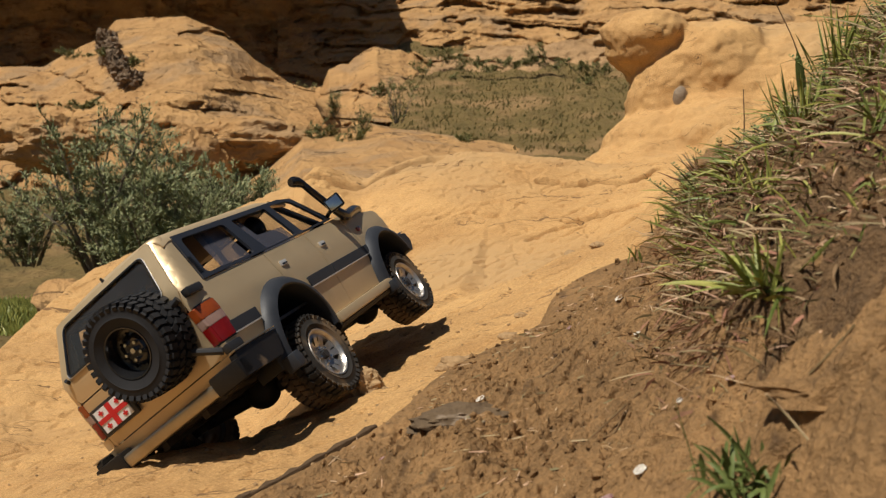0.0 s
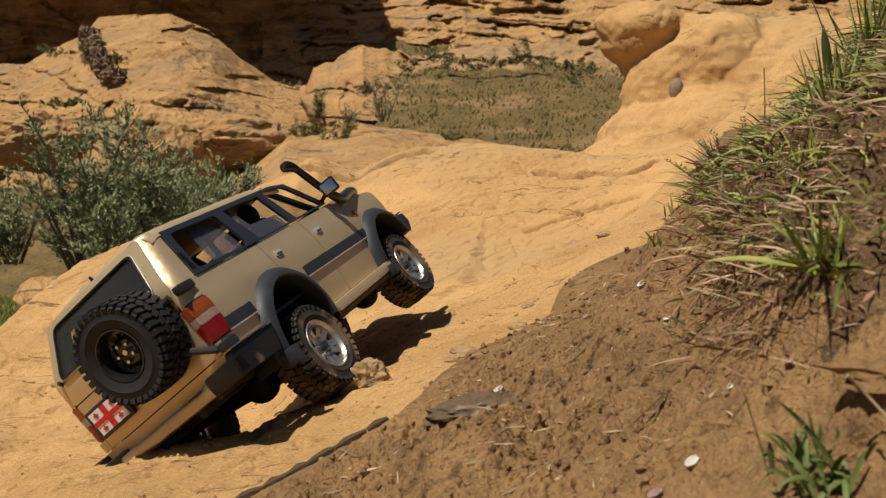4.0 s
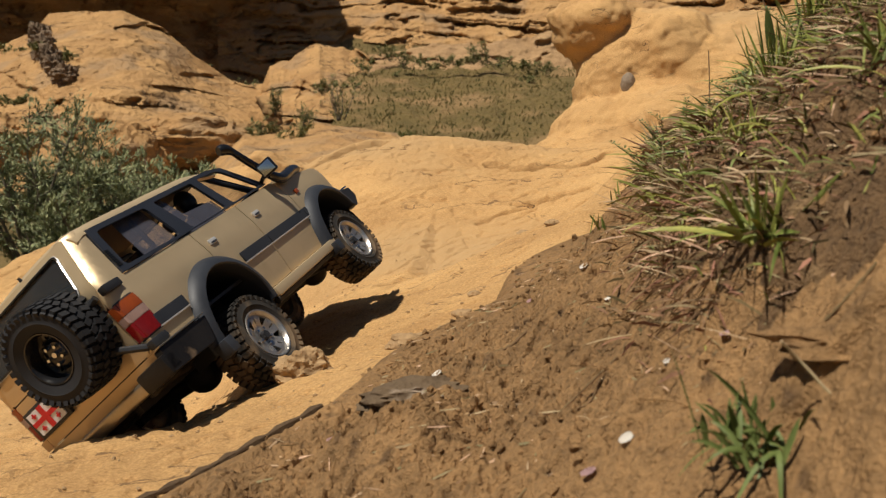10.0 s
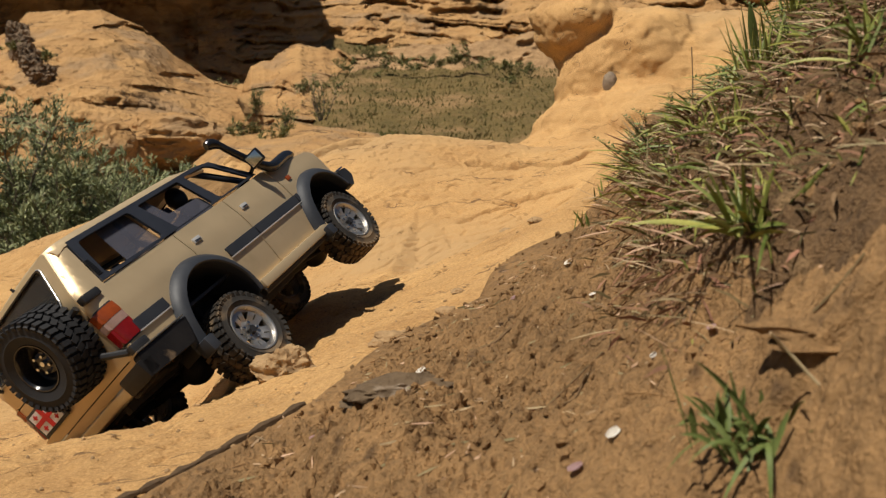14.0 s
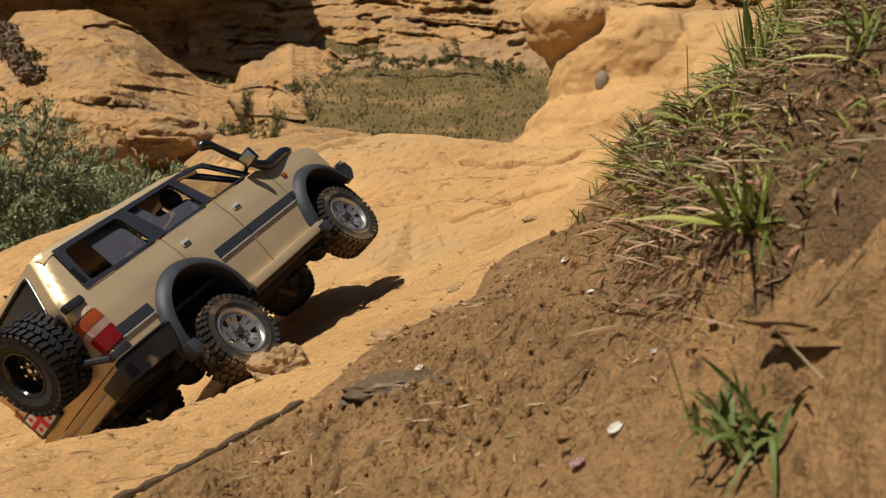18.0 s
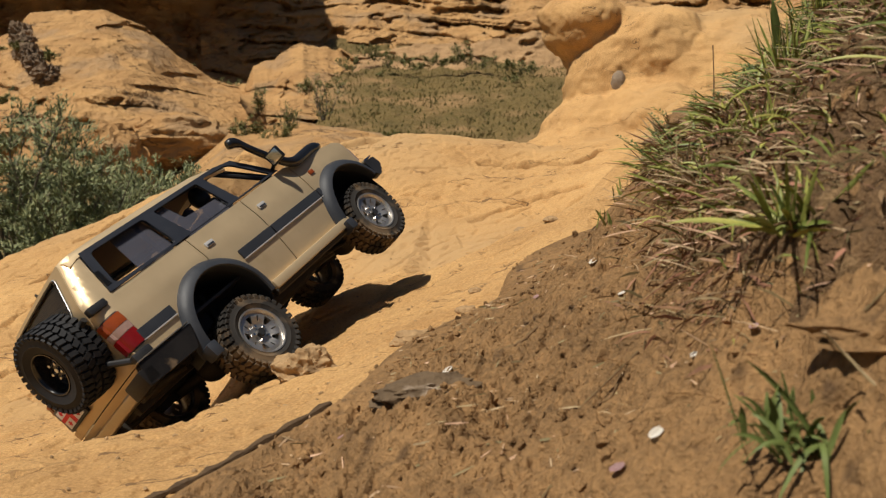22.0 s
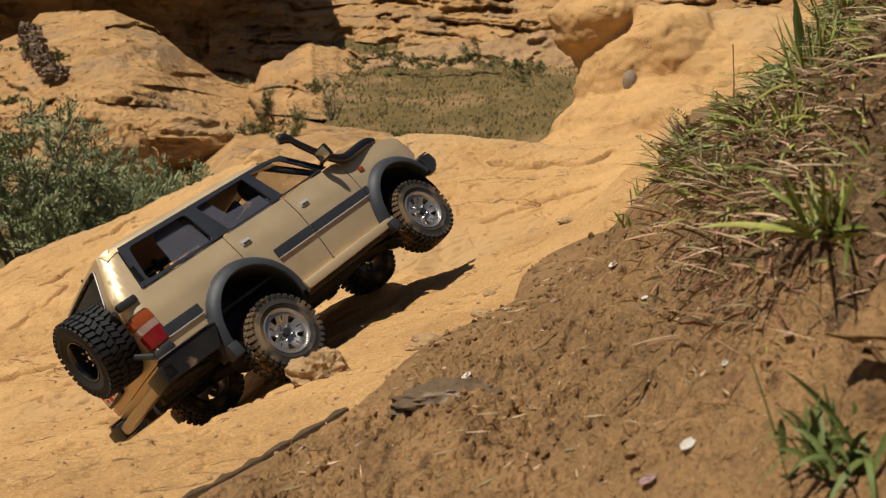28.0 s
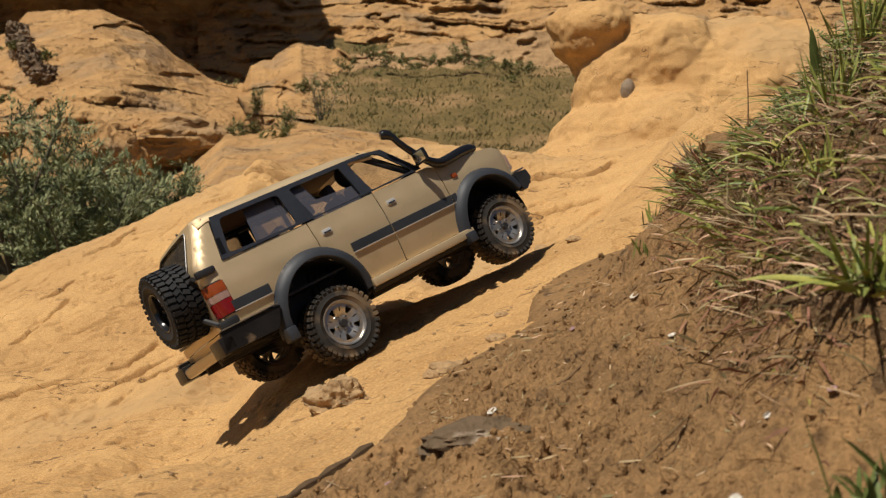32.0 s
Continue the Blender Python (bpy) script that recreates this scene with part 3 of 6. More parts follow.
GREY_PEBBLE = surface("grey_pebble", (0.16, 0.12, 0.085), (0.34, 0.26, 0.18), scale=60, rough=0.9, bump=0.8, depth=0.003)
make_ground()
make_slab()
make_mud()
make_soil()
make_far_rocks()
make_near_boulder()
boulder("overhanging_rock", Vector((slope_of(315) * 39, 39, float(height_at(252, 39)))), (3.1, 2.0, 1.05), 5, FAR_STONE,
        "tan overhanging sandstone block above a dark hollow", "rock")
boulder("brown_rock_block", Vector((slope_of(200) * 37, 37, float(height_at(285, 37)))), (1.3, 1.2, 1.5), 8, FAR_STONE,
        "reddish brown broken sandstone block", "rock")
for px, row, d, size, seed in ((48, 64, 51.6, (0.50, 0.5, 0.65), 101), (54, 84, 49.8, (0.45, 0.5, 0.6), 107), (62, 102, 48.2, (0.45, 0.5, 0.6), 102), (74, 118, 47.0, (0.4, 0.5, 0.5), 108),
                               (86, 134, 46.0, (0.55, 0.5, 0.45), 103)):
    boulder("conglomerate_block", Vector((slope_of(px) * d, d, float(height_at(row, d)))), size, seed, CONGLOMERATE,
            "dark knobbly conglomerate block on the outcrop", "rock", rough=0.5, level=4, ridge=0.8)
boulder("round_boulder", Vector((slope_of(-68) * 7.0, 7.0, -1.03)), (0.23, 0.20, 0.17), 105, FAR_STONE, "rounded tan boulder on the grass below the bush", "boulder", rough=0.14, level=4, ridge=0.2)
boulder("pitted_rock", Vector((slope_of(-65) * 34, 34, float(height_at(248, 34)))), (2.0, 1.4, 1.0), 106, FAR_STONE, "rounded weathered sandstone rock with pits", "rock", rough=0.24, level=5, ridge=0.6)

# ---- the model car ----
PAINT = surface("beige_paint", (0.56, 0.42, 0.245), (0.65, 0.50, 0.305), scale=9, rough=0.44, bump=0.02, metal=0.55, coat=0.0,
                spots=(0.52, 0.39, 0.225), spot_size=14, spot_edge=0.62, spec=0.5, depth=0.001)
TRIM = surface("grey_plastic", (0.017, 0.020, 0.026), (0.033, 0.037, 0.046), scale=40, rough=0.55, bump=0.1, spots=(0.16, 0.12, 0.08), spot_size=22,
               spot_edge=0.66, depth=0.001, spec=0.4)
BLACK = surface("black_plastic", (0.012, 0.012, 0.013), (0.03, 0.03, 0.032), scale=40, rough=0.42, bump=0.1, depth=0.001, spec=0.4)
SURROUND = surface("black_window_trim", (0.014, 0.016, 0.022), (0.028, 0.031, 0.04), scale=40, rough=0.38, bump=0.05, depth=0.001, spec=0.5)
GLOSS = surface("gloss_black", (0.008, 0.008, 0.009), (0.014, 0.014, 0.015), scale=30, rough=0.16, bump=0.0, spec=0.6)
UNDER = surface("dusty_black_metal", (0.015, 0.013, 0.011), (0.05, 0.04, 0.03), scale=60, rough=0.6, bump=0.2, metal=0.3, depth=0.001)
BAR = surface("satin_bumper_steel", (0.36, 0.30, 0.22), (0.50, 0.43, 0.33), scale=40, rough=0.34, bump=0.1, metal=0.9,
              spots=(0.20, 0.15, 0.10), spot_size=40, spot_edge=0.60, depth=0.0005)
BUMPER = surface("worn_bumper_steel", (0.012, 0.011, 0.011), (0.032, 0.028, 0.025), scale=30, rough=0.36, bump=0.2, metal=0.4,
                 spots=(0.32, 0.22, 0.13), spot_size=26, spot_edge=0.64, depth=0.001)
RUBBER = surface("dusty_tyre_rubber", (0.012, 0.011, 0.010), (0.035, 0.031, 0.027), scale=50, rough=0.85, bump=0.2,
                 spots=(0.145, 0.100, 0.058), spot_size=30, spot_edge=0.46, depth=0.001)
RUBBER_CLEAN = surface("tyre_rubber", (0.010, 0.010, 0.011), (0.024, 0.024, 0.026), scale=50, rough=0.7, bump=0.15, depth=0.001)
ALLOY = surface("cast_alloy", (0.40, 0.37, 0.33), (0.62, 0.60, 0.57), scale=60, rough=0.32, bump=0.05, metal=0.85,
                spots=(0.30, 0.21, 0.12), spot_size=45, spot_edge=0.6, depth=0.0005)
CHROME = surface("chrome", (0.62, 0.62, 0.62), (0.75, 0.75, 0.75), scale=40, rough=0.16, bump=0.0, metal=1.0)
BRIGHT = surface("satin_silver", (0.55, 0.54, 0.52), (0.68, 0.67, 0.65), scale=40, rough=0.38, bump=0.0, metal=0.4)
AMBER = surface("amber_lens", (0.22, 0.042, 0.009), (0.30, 0.062, 0.013), scale=200, rough=0.14, bump=0.1, coat=0.5, depth=0.0005)
RED = surface("red_lens", (0.15, 0.005, 0.005), (0.22, 0.009, 0.008), scale=200, rough=0.14, bump=0.1, coat=0.5, depth=0.0005)
CLEAR = surface("clear_lens", (0.26, 0.165, 0.135), (0.36, 0.24, 0.20), scale=200, rough=0.14, bump=0.1, coat=0.5, depth=0.0005)
WHITE = surface("white_plate", (0.72, 0.70, 0.68), (0.82, 0.80, 0.78), scale=60, rough=0.45, bump=0.0)
CROSS = surface("plate_red", (0.50, 0.02, 0.02), (0.60, 0.03, 0.03), scale=60, rough=0.45, bump=0.0)
SEAT = surface("grey_seat_cloth", (0.05, 0.045, 0.06), (0.10, 0.09, 0.11), scale=80, rough=0.9, bump=0.2, depth=0.001)
TAN_IN = surface("tan_inner_trim", (0.20, 0.13, 0.07), (0.30, 0.2, 0.12), scale=60, rough=0.8, bump=0.1, depth=0.001)


def glass(name, tint, rough, clear):
    """A thin pane: partly clear, partly glossy tinted film."""
    m = bpy.data.materials.new(name)
    m.use_nodes = True
    nt = m.node_tree
    b = nt.nodes["Principled BSDF"]
    b.inputs["Base Color"].default_value = (*tint, 1)
    b.inputs["Roughness"].default_value = rough
    b.inputs["Specular IOR Level"].default_value = 0.6
    see = nt.nodes.new("ShaderNodeBsdfTransparent")
    see.inputs[0].default_value = (0.9, 0.9, 0.92, 1)
    mix = nt.nodes.new("ShaderNodeMixShader")
    ns = nt.nodes.new("ShaderNodeTexNoise")
    ns.inputs["Scale"].default_value = 40
    tc = nt.nodes.new("ShaderNodeTexCoord")
    link(nt, tc.outputs["Object"], ns.inputs["Vector"])
    mr = nt.nodes.new("ShaderNodeMapRange")
    mr.inputs["To Min"].default_value = clear - 0.15
    mr.inputs["To Max"].default_value = clear + 0.15
    link(nt, ns.outputs[0], mr.inputs["Value"])
    link(nt, mr.outputs[0], mix.inputs[0])
    link(nt, b.outputs[0], mix.inputs[1])
    link(nt, see.outputs[0], mix.inputs[2])
    link(nt, mix.outputs[0], nt.nodes["Material Output"].inputs[0])
    return m


TINTED = glass("tinted_rear_glass", (0.05, 0.05, 0.05), 0.06, 0.68)
HAZY = glass("hazy_plastic_pane", (0.085, 0.085, 0.105), 0.2, 0.5)
CLEAR_GLASS = glass("clear_pane", (0.08, 0.08, 0.1), 0.05, 0.8)

REAR, FRONT, BELT = -0.118, 0.356, 0.0965


def side_y(z):
    return float(np.interp(z, [-0.01, 0, 0.02, 0.045, 0.07, 0.097, 0.155, 0.165], [0.0825, 0.0845, 0.0882, 0.0915, 0.0924, 0.0888, 0.0765, 0.070]))


def rear_x(z):
    return float(np.interp(z, [0, 0.03, 0.095, 0.105, 0.158], [-0.112, -0.116, -0.118, -0.1165, -0.088]))


def on_side(sgn, proud=0.0, r_front=0.022):
    """Maps (x, z) onto the car's flank, rounded into tail and nose."""
    def warp(x, z):
        y = side_y(z)
        r_rear = float(np.interp(z, [0.082, 0.098], [0.016, 0.013]))
        back, nose = rear_x(z) + r_rear, FRONT - r_front
        if x < back:
            d = min(back - x, r_rear)
            y -= r_rear - math.sqrt(max(r_rear**2 - d * d, 0))
        if x > nose:
            d = min(x - nose, r_front)
            y -= r_front - math.sqrt(max(r_front**2 - d * d, 0))
        return Vector((x, sgn * (y + proud), z))
    return warp


def inside(p, poly):
    x, y = p
    hit = False
    for (x0, y0), (x1, y1) in zip(poly, poly[1:] + poly[:1]):
        if (y0 > y) != (y1 > y) and x < (x1 - x0) * (y - y0) / (y1 - y0) + x0:
            hit = not hit
    return hit


def soften(poly, r, n=4):
    """Rounds the corners of a polygon."""
    out = []
    k = len(poly)
    for i in range(k):
        a, b, c = (Vector(poly[(i + j) % k]) for j in (-1, 0, 1))
        ra = min(r, (a - b).length * 0.45)
        rc = min(r, (c - b).length * 0.45)
        p, q = b + (a - b).normalized() * ra, b + (c - b).normalized() * rc
        for t in range(n + 1):
            u = t / n
            v = (1 - u) ** 2 * p + 2 * u * (1 - u) * b + u * u * q
            out.append((v.x, v.y))
    return out


def divide(poly, step):
    out = []
    for a, b in zip(poly, poly[1:] + poly[:1]):
        n = max(1, int(math.hypot(b[0] - a[0], b[1] - a[1]) / step))
        out += [(a[0] + (b[0] - a[0]) * k / n, a[1] + (b[1] - a[1]) * k / n) for k in range(n)]
    return out


def panel(bm, outline, warp, inward, holes=(), step=0.008, thick=0.0015):
    """A curved plate with holes: outline in two coordinates, laid on a surface by warp, with thickness."""
    from mathutils.geometry import delaunay_2d_cdt
    loops = [divide(list(p), step) for p in (outline, *holes)]
    pts, edges = [], []
    for lp in loops:
        s = len(pts)
        pts += lp
        edges += [(s + i, s + (i + 1) % len(lp)) for i in range(len(lp))]
    us, vs = [p[0] for p in loops[0]], [p[1] for p in loops[0]]
    u = min(us) + step * 0.5
    while u < max(us):
        v = min(vs) + step * 0.5
        while v < max(vs):
            if inside((u, v), loops[0]) and not any(inside((u, v), h) for h in loops[1:]):
                if min((u - p[0]) ** 2 + (v - p[1]) ** 2 for p in pts) > (step * 0.45) ** 2:
                    pts.append((u, v))
            v += step
        u += step
    vv, _, faces, *_ = delaunay_2d_cdt([Vector(p) for p in pts], edges, [], 0, 1e-7)
    keep = []
    for f in faces:
        c = (sum(vv[i].x for i in f) / 3, sum(vv[i].y for i in f) / 3)
        if inside(c, loops[0]) and not any(inside(c, h) for h in loops[1:]):
            keep.append(f)
    front = [bm.verts.new(warp(v.x, v.y)) for v in vv]
    back = [bm.verts.new(warp(v.x, v.y) + Vector(inward) * thick) for v in vv]
    count = {}
    for f in keep:
        bm.faces.new([front[i] for i in f])
        bm.faces.new([back[i] for i in reversed(f)])
        for a, b in zip(f, f[1:] + f[:1]):
            count[(a, b)] = True
    for a, b in count:
        if (b, a) not in count:
            bm.faces.new((front[b], front[a], back[a], back[b]))
    for v in front + back:
        if not v.link_faces:
            bm.verts.remove(v)


def arc(cx, cz, rx, rz, a0, a1, n=14):
    return [(cx + rx * math.cos(radians(a0 + (a1 - a0) * k / n)), cz + rz * math.sin(radians(a0 + (a1 - a0) * k / n))) for k in range(n + 1)]


ARCH_R, ARCH_F = (0.006, -0.004, 0.056, 0.060), (0.287, -0.004, 0.054, 0.060)

car = new("model_car")
tagged(car, "beige scale model off-road wagon with black trim, climbing the sandstone slab", "model car")


def make_body():
    for sgn in (-1, 1):
        inw = (0, -sgn, 0)
        warp = on_side(sgn)
        # quarter panel with the pillar up to the roof
        a_end = math.degrees(math.acos((0.0295 - ARCH_R[0]) / ARCH_R[2]))
        low = math.degrees(math.asin((0.027 - ARCH_R[1]) / ARCH_R[3]))
        q = [(REAR + 0.0015, 0.027)] + arc(*ARCH_R, 180 - low, a_end) + [(0.0295, BELT), (-0.085, BELT), (-0.0715, 0.1495), (-0.0895, 0.1495), (-0.117, 0.104)]
        bm = bmesh.new()
        panel(bm, q, warp, inw, step=0.006)
        part("quarter_panel", bm, PAINT, car)
        bm = bmesh.new()
        panel(bm, [(0.0307, BELT), (0.0307, 0.0502)] + arc(*ARCH_R, a_end - 2, 9)[1:] + [(0.066, 0.003), (0.1300, 0.003), (0.1300, BELT)], warp, inw)
        rd = part("rear_door", bm, PAINT, car)
        bm = bmesh.new()
        panel(bm, soften([(0.1315, 0.003), (0.2318, 0.003), (0.2318, 0.099), (0.1315, BELT)], 0.003), warp, inw)
        fd = part("front_door", bm, PAINT, car)
        bm = bmesh.new()
        panel(bm, [(0.2332, 0.003)] + arc(*ARCH_F, 172, 28, 18) + [(0.352, 0.030), (0.3555, 0.075), (0.33, 0.088), (0.2332, 0.100)], warp, inw, step=0.006)
        part("front_fender", bm, PAINT, car)
        # handles in their dishes
        for ob, x, z in ((rd, 0.047, 0.0772), (fd, 0.147, 0.0770)):
            bm = bmesh.new()
            add_box(bm, (x, sgn * (side_y(z) + 0.0012), z), (0.0135, 0.0024, 0.0062), bevel=0.001)
            h = part("door_handle", bm, BRIGHT, ob, "small chrome door handle")
            bm = bmesh.new()
            add_box(bm, (x, sgn * (side_y(z) + 0.0026), z - 0.0012), (0.0100, 0.0009, 0.0018), bevel=0.0003)
            part("grip", bm, TRIM, h)
        # side strips
        for x0, x1 in ((-0.100, -0.051), (0.067, 0.1297), (0.1318, 0.2318), (0.2336, 0.2405)):
            bm = bmesh.new()
            panel(bm, soften([(x0, 0.0405), (x1, 0.0405), (x1, 0.0515), (x0, 0.0515)], 0.001, 2), on_side(sgn, 0.0022), inw, thick=0.0022)
            st = part("side_strip", bm, TRIM, car, "grey plastic side strip")
            bm = bmesh.new()
            panel(bm, [(x0, 0.0391), (x1, 0.0391), (x1, 0.0402), (x0, 0.0402)], on_side(sgn, 0.0025), inw, thick=0.0025)
            part("chrome_line", bm, BRIGHT, st)
        # window surround
        bm = bmesh.new()
        holes = [soften([(-0.0725, 0.1015), (0.020, 0.1005), (0.0185, 0.1435), (-0.0605, 0.1440)], 0.006),
                 soften([(0.0435, 0.0995), (0.1165, 0.1005), (0.1105, 0.1445), (0.0355, 0.1440)], 0.003),
                 soften([(0.1330, 0.1005), (0.2020, 0.1025), (0.1735, 0.1395), (0.1640, 0.1440), (0.1240, 0.1450)], 0.004)]
        panel(bm, [(-0.0842, BELT + 0.0006), (0.2150, 0.1000), (0.1785, 0.1455), (0.150, 0.1495), (-0.0700, 0.1495)], on_side(sgn, 0.0016), inw, holes, step=0.006, thick=0.003)
        wf = part("window_surround", bm, SURROUND, car, "dark plastic window surround")
        bm = bmesh.new()
        for k in range(9):
            add_box(bm, (-0.0785 + 0.0013 * k * 0.25, sgn * (side_y(0.105 + k * 0.0022) + 0.0022), 0.105 + k * 0.0022), (0.0065, 0.0012, 0.0009))
        part("air_vent", bm, BLACK, wf)
        # panes: the rear one slid aside, the door one half down
        bm = bmesh.new()
        panel(bm, soften([(-0.034, 0.0985), (0.022, 0.0985), (0.020, 0.147), (-0.026, 0.146)], 0.004), on_side(sgn, -0.006), inw, thick=0.0008)
        part("side_pane", bm, HAZY, wf, "hazy plastic pane, slid aside").visible_shadow = False
        bm = bmesh.new()
        panel(bm, soften([(0.042, 0.097), (0.118, 0.097), (0.1165, 0.117), (0.062, 0.119), (0.055, 0.1465), (0.036, 0.147)], 0.002), on_side(sgn, -0.004), inw, thick=0.0008)
        part("side_pane", bm, HAZY, wf, "hazy plastic pane, half lowered").visible_shadow = False
        # roof rail line and inner pillars
        bm = bmesh.new()
        add_tube(bm, [(-0.06, sgn * 0.070, 0.148), (0.03, sgn * 0.0725, 0.149), (0.15, sgn * 0.070, 0.146), (0.20, sgn * 0.078, 0.104)], 0.0028, 8)
        part("roll_bar", bm, BLACK, car, "black roll bar behind the windows")
        # wheel arch flares
        for cx, cz, rx, rz, a0, a1, leg in ((*ARCH_R, -2, 186, True), (*ARCH_F, 22, 183, False)):
            bm = bmesh.new()
            rings = []
            n = 26
            for k in range(n + 1):
                a = radians(a0 + (a1 - a0) * k / n)
                ca, sa = math.cos(a), math.sin(a)
                ring = []
                for dr, y in ((0.0125, 0.0), (0.0105, 0.0045), (0.004, 0.0100), (-0.001, 0.0112), (-0.0022, 0.0095), (-0.001, -0.004)):
                    x, z = cx + (rx + dr) * ca, cz + (rz + dr) * sa
                    ring.append(bm.verts.new((x, sgn * (min(side_y(z), 0.0915) + y - 0.0005), z)))
                rings.append(ring)
            for r0, r1 in zip(rings, rings[1:]):
                for i in range(5):
                    bm.faces.new((r0[i], r0[i + 1], r1[i + 1], r1[i]))
            bm.faces.new(rings[0])
            bm.faces.new(rings[-1])
            fl = part("wheel_arch_flare", bm, TRIM, car, "broad dark grey wheel arch flare")
            bm = bmesh.new()
            if leg:
                add_box(bm, (cx - rx - 0.006, sgn * 0.0935, -0.012), (0.013, 0.017, 0.016), bevel=0.002)
            else:
                add_box(bm, (cx - rx - 0.006, sgn * 0.0935, -0.010), (0.013, 0.017, 0.014), bevel=0.002)
            part("flare_end", bm, TRIM, fl)
            bm = bmesh.new()
            rings = []
            for k in range(15):
                a = radians(-8 + 196 * k / 14)
                rings.append([bm.verts.new((cx + (rx - 0.0015) * math.cos(a), sgn * y, cz + (rz - 0.0015) * math.sin(a))) for y in (0.088, 0.045)])
            for r0, r1 in zip(rings, rings[1:]):
                bm.faces.new((r0[0], r0[1], r1[1], r1[0]))
            bm.faces.new([r[1] for r in rings])
            part("wheel_well", bm, BLACK, fl)
        # sill
        bm = bmesh.new()
        add_box(bm, (0.1535, sgn * 0.0885, -0.0035), (0.170, 0.013, 0.0115), bevel=0.003)
        sl = part("sill", bm, PAINT, car)
        bm = bmesh.new()
        add_tube(bm, [(0.066, sgn * 0.088, -0.0105), (0.2405, sgn * 0.088, -0.0105)], 0.004, 8)
        part("rock_slider", bm, UNDER, sl)
    # roof
    xs = [-0.0885, -0.084, -0.076, -0.04, 0.0, 0.04, 0.08, 0.12, 0.145, 0.158, 0.163]
    prof = [(0.0794, 0.1470), (0.0778, 0.1512), (0.0748, 0.1547), (0.070, 0.1580), (0.062, 0.1603), (0.045, 0.1618), (0.022, 0.1627), (0.0, 0.163)]
    prof = prof + [(-y, z) for y, z in prof[-2::-1]]
    bm = bmesh.new()
    shells = []
    for off in (0.0, 0.0022):
        rings = []
        for x in xs:
            drop = 0.0075 * smooth(-0.07, -0.09, x) + 0.010 * smooth(0.11, 0.165, x)
            rings.append([bm.verts.new((x, y * (1 - off * 12), z - off - float(drop) * (1 if abs(y) < 0.06 else 0.6))) for y, z in prof])
        for r0, r1 in zip(rings, rings[1:]):
            for a in range(len(prof) - 1):
                quad = (r0[a], r0[a + 1], r1[a + 1], r1[a])
                bm.faces.new(quad if off else quad[::-1])
        shells.append(rings)
    outer, inner = shells
    for side in (0, len(prof) - 1):
        for k in range(len(xs) - 1):
            bm.faces.new((outer[k][side], outer[k + 1][side], inner[k + 1][side], inner[k][side]))
    for end in (0, len(xs) - 1):
        for a in range(len(prof) - 1):
            bm.faces.new((outer[end][a], outer[end][a + 1], inner[end][a + 1], inner[end][a]))
    part("roof", bm, PAINT, car)
    bm = bmesh.new()
    add_box(bm, (0.035, 0, 0.1535), (0.22, 0.13, 0.002))
    part("headliner", bm, TAN_IN, car)
    bm = bmesh.new()
    add_tube(bm, [(-0.082, 0.0, 0.1555), (-0.0835, 0, 0.162)], [0.0022, 0.0012], 8)
    part("washer_nozzle", bm, BLACK, car)

    # tailgate, upper half with the window
    def on_rear(y, z):
        return Vector((rear_x(z) - 0.003 * (1 - (y / 0.08) ** 2), y, z))
    hole = soften([(-0.0685, 0.1035), (0.0685, 0.1035), (0.0585, 0.1475), (-0.0585, 0.1475)], 0.007)
    bm = bmesh.new()
    panel(bm, soften([(-0.0765, 0.0785), (0.0765, 0.0785), (0.0825, 0.099), (0.0695, 0.1545), (-0.0695, 0.1545), (-0.0825, 0.099)], 0.003), on_rear, (1, 0, 0), [hole], step=0.007)
    tg = part("upper_tailgate", bm, PAINT, car)
    bm = bmesh.new()
    rim = [on_rear(y, z) + Vector((-0.0012, 0, 0)) for y, z in divide(hole, 0.006)]
    add_tube(bm, rim + [rim[0]], 0.0016, 6, cap=False)
    part("window_seal", bm, GLOSS, tg)
    bm = bmesh.new()
    line = [on_rear(y * 1.018, 0.1255 + (z - 0.1255) * 1.05) + Vector((-0.0018, 0, 0)) for y, z in divide(hole, 0.006)]
    add_tube(bm, line + [line[0]], 0.0005, 5, cap=False)
    part("chrome_trim", bm, BRIGHT, tg, "thin chrome line round the rear window")
    bm = bmesh.new()
    panel(bm, hole, on_rear, (1, 0, 0), thick=0.0008, step=0.012)
    part("rear_window", bm, TINTED, tg, "tinted rear window").visible_shadow = False
    bm = bmesh.new()
    panel(bm, soften([(-0.0765, 0.028), (0.0765, 0.028), (0.0765, 0.0772), (-0.0765, 0.0772)], 0.002), on_rear, (1, 0, 0), step=0.01)
    part("lower_tailgate", bm, PAINT, car)
    bm = bmesh.new()
    panel(bm, soften([(-0.0860, 0.0120), (0.0860, 0.0120), (0.0870, 0.0268), (-0.0870, 0.0268)], 0.002), on_rear, (1, 0, 0), step=0.01)
    part("rear_valance", bm, PAINT, car)
    for sgn in (-1, 1):
        bm = bmesh.new()
        panel(bm, soften([(sgn * 0.0772, 0.028), (sgn * 0.0872, 0.028), (sgn * 0.0872, 0.0382), (sgn * 0.0772, 0.0382)], 0.001, 2), on_rear, (1, 0, 0), step=0.006)
        part("rear_corner", bm, PAINT, car)
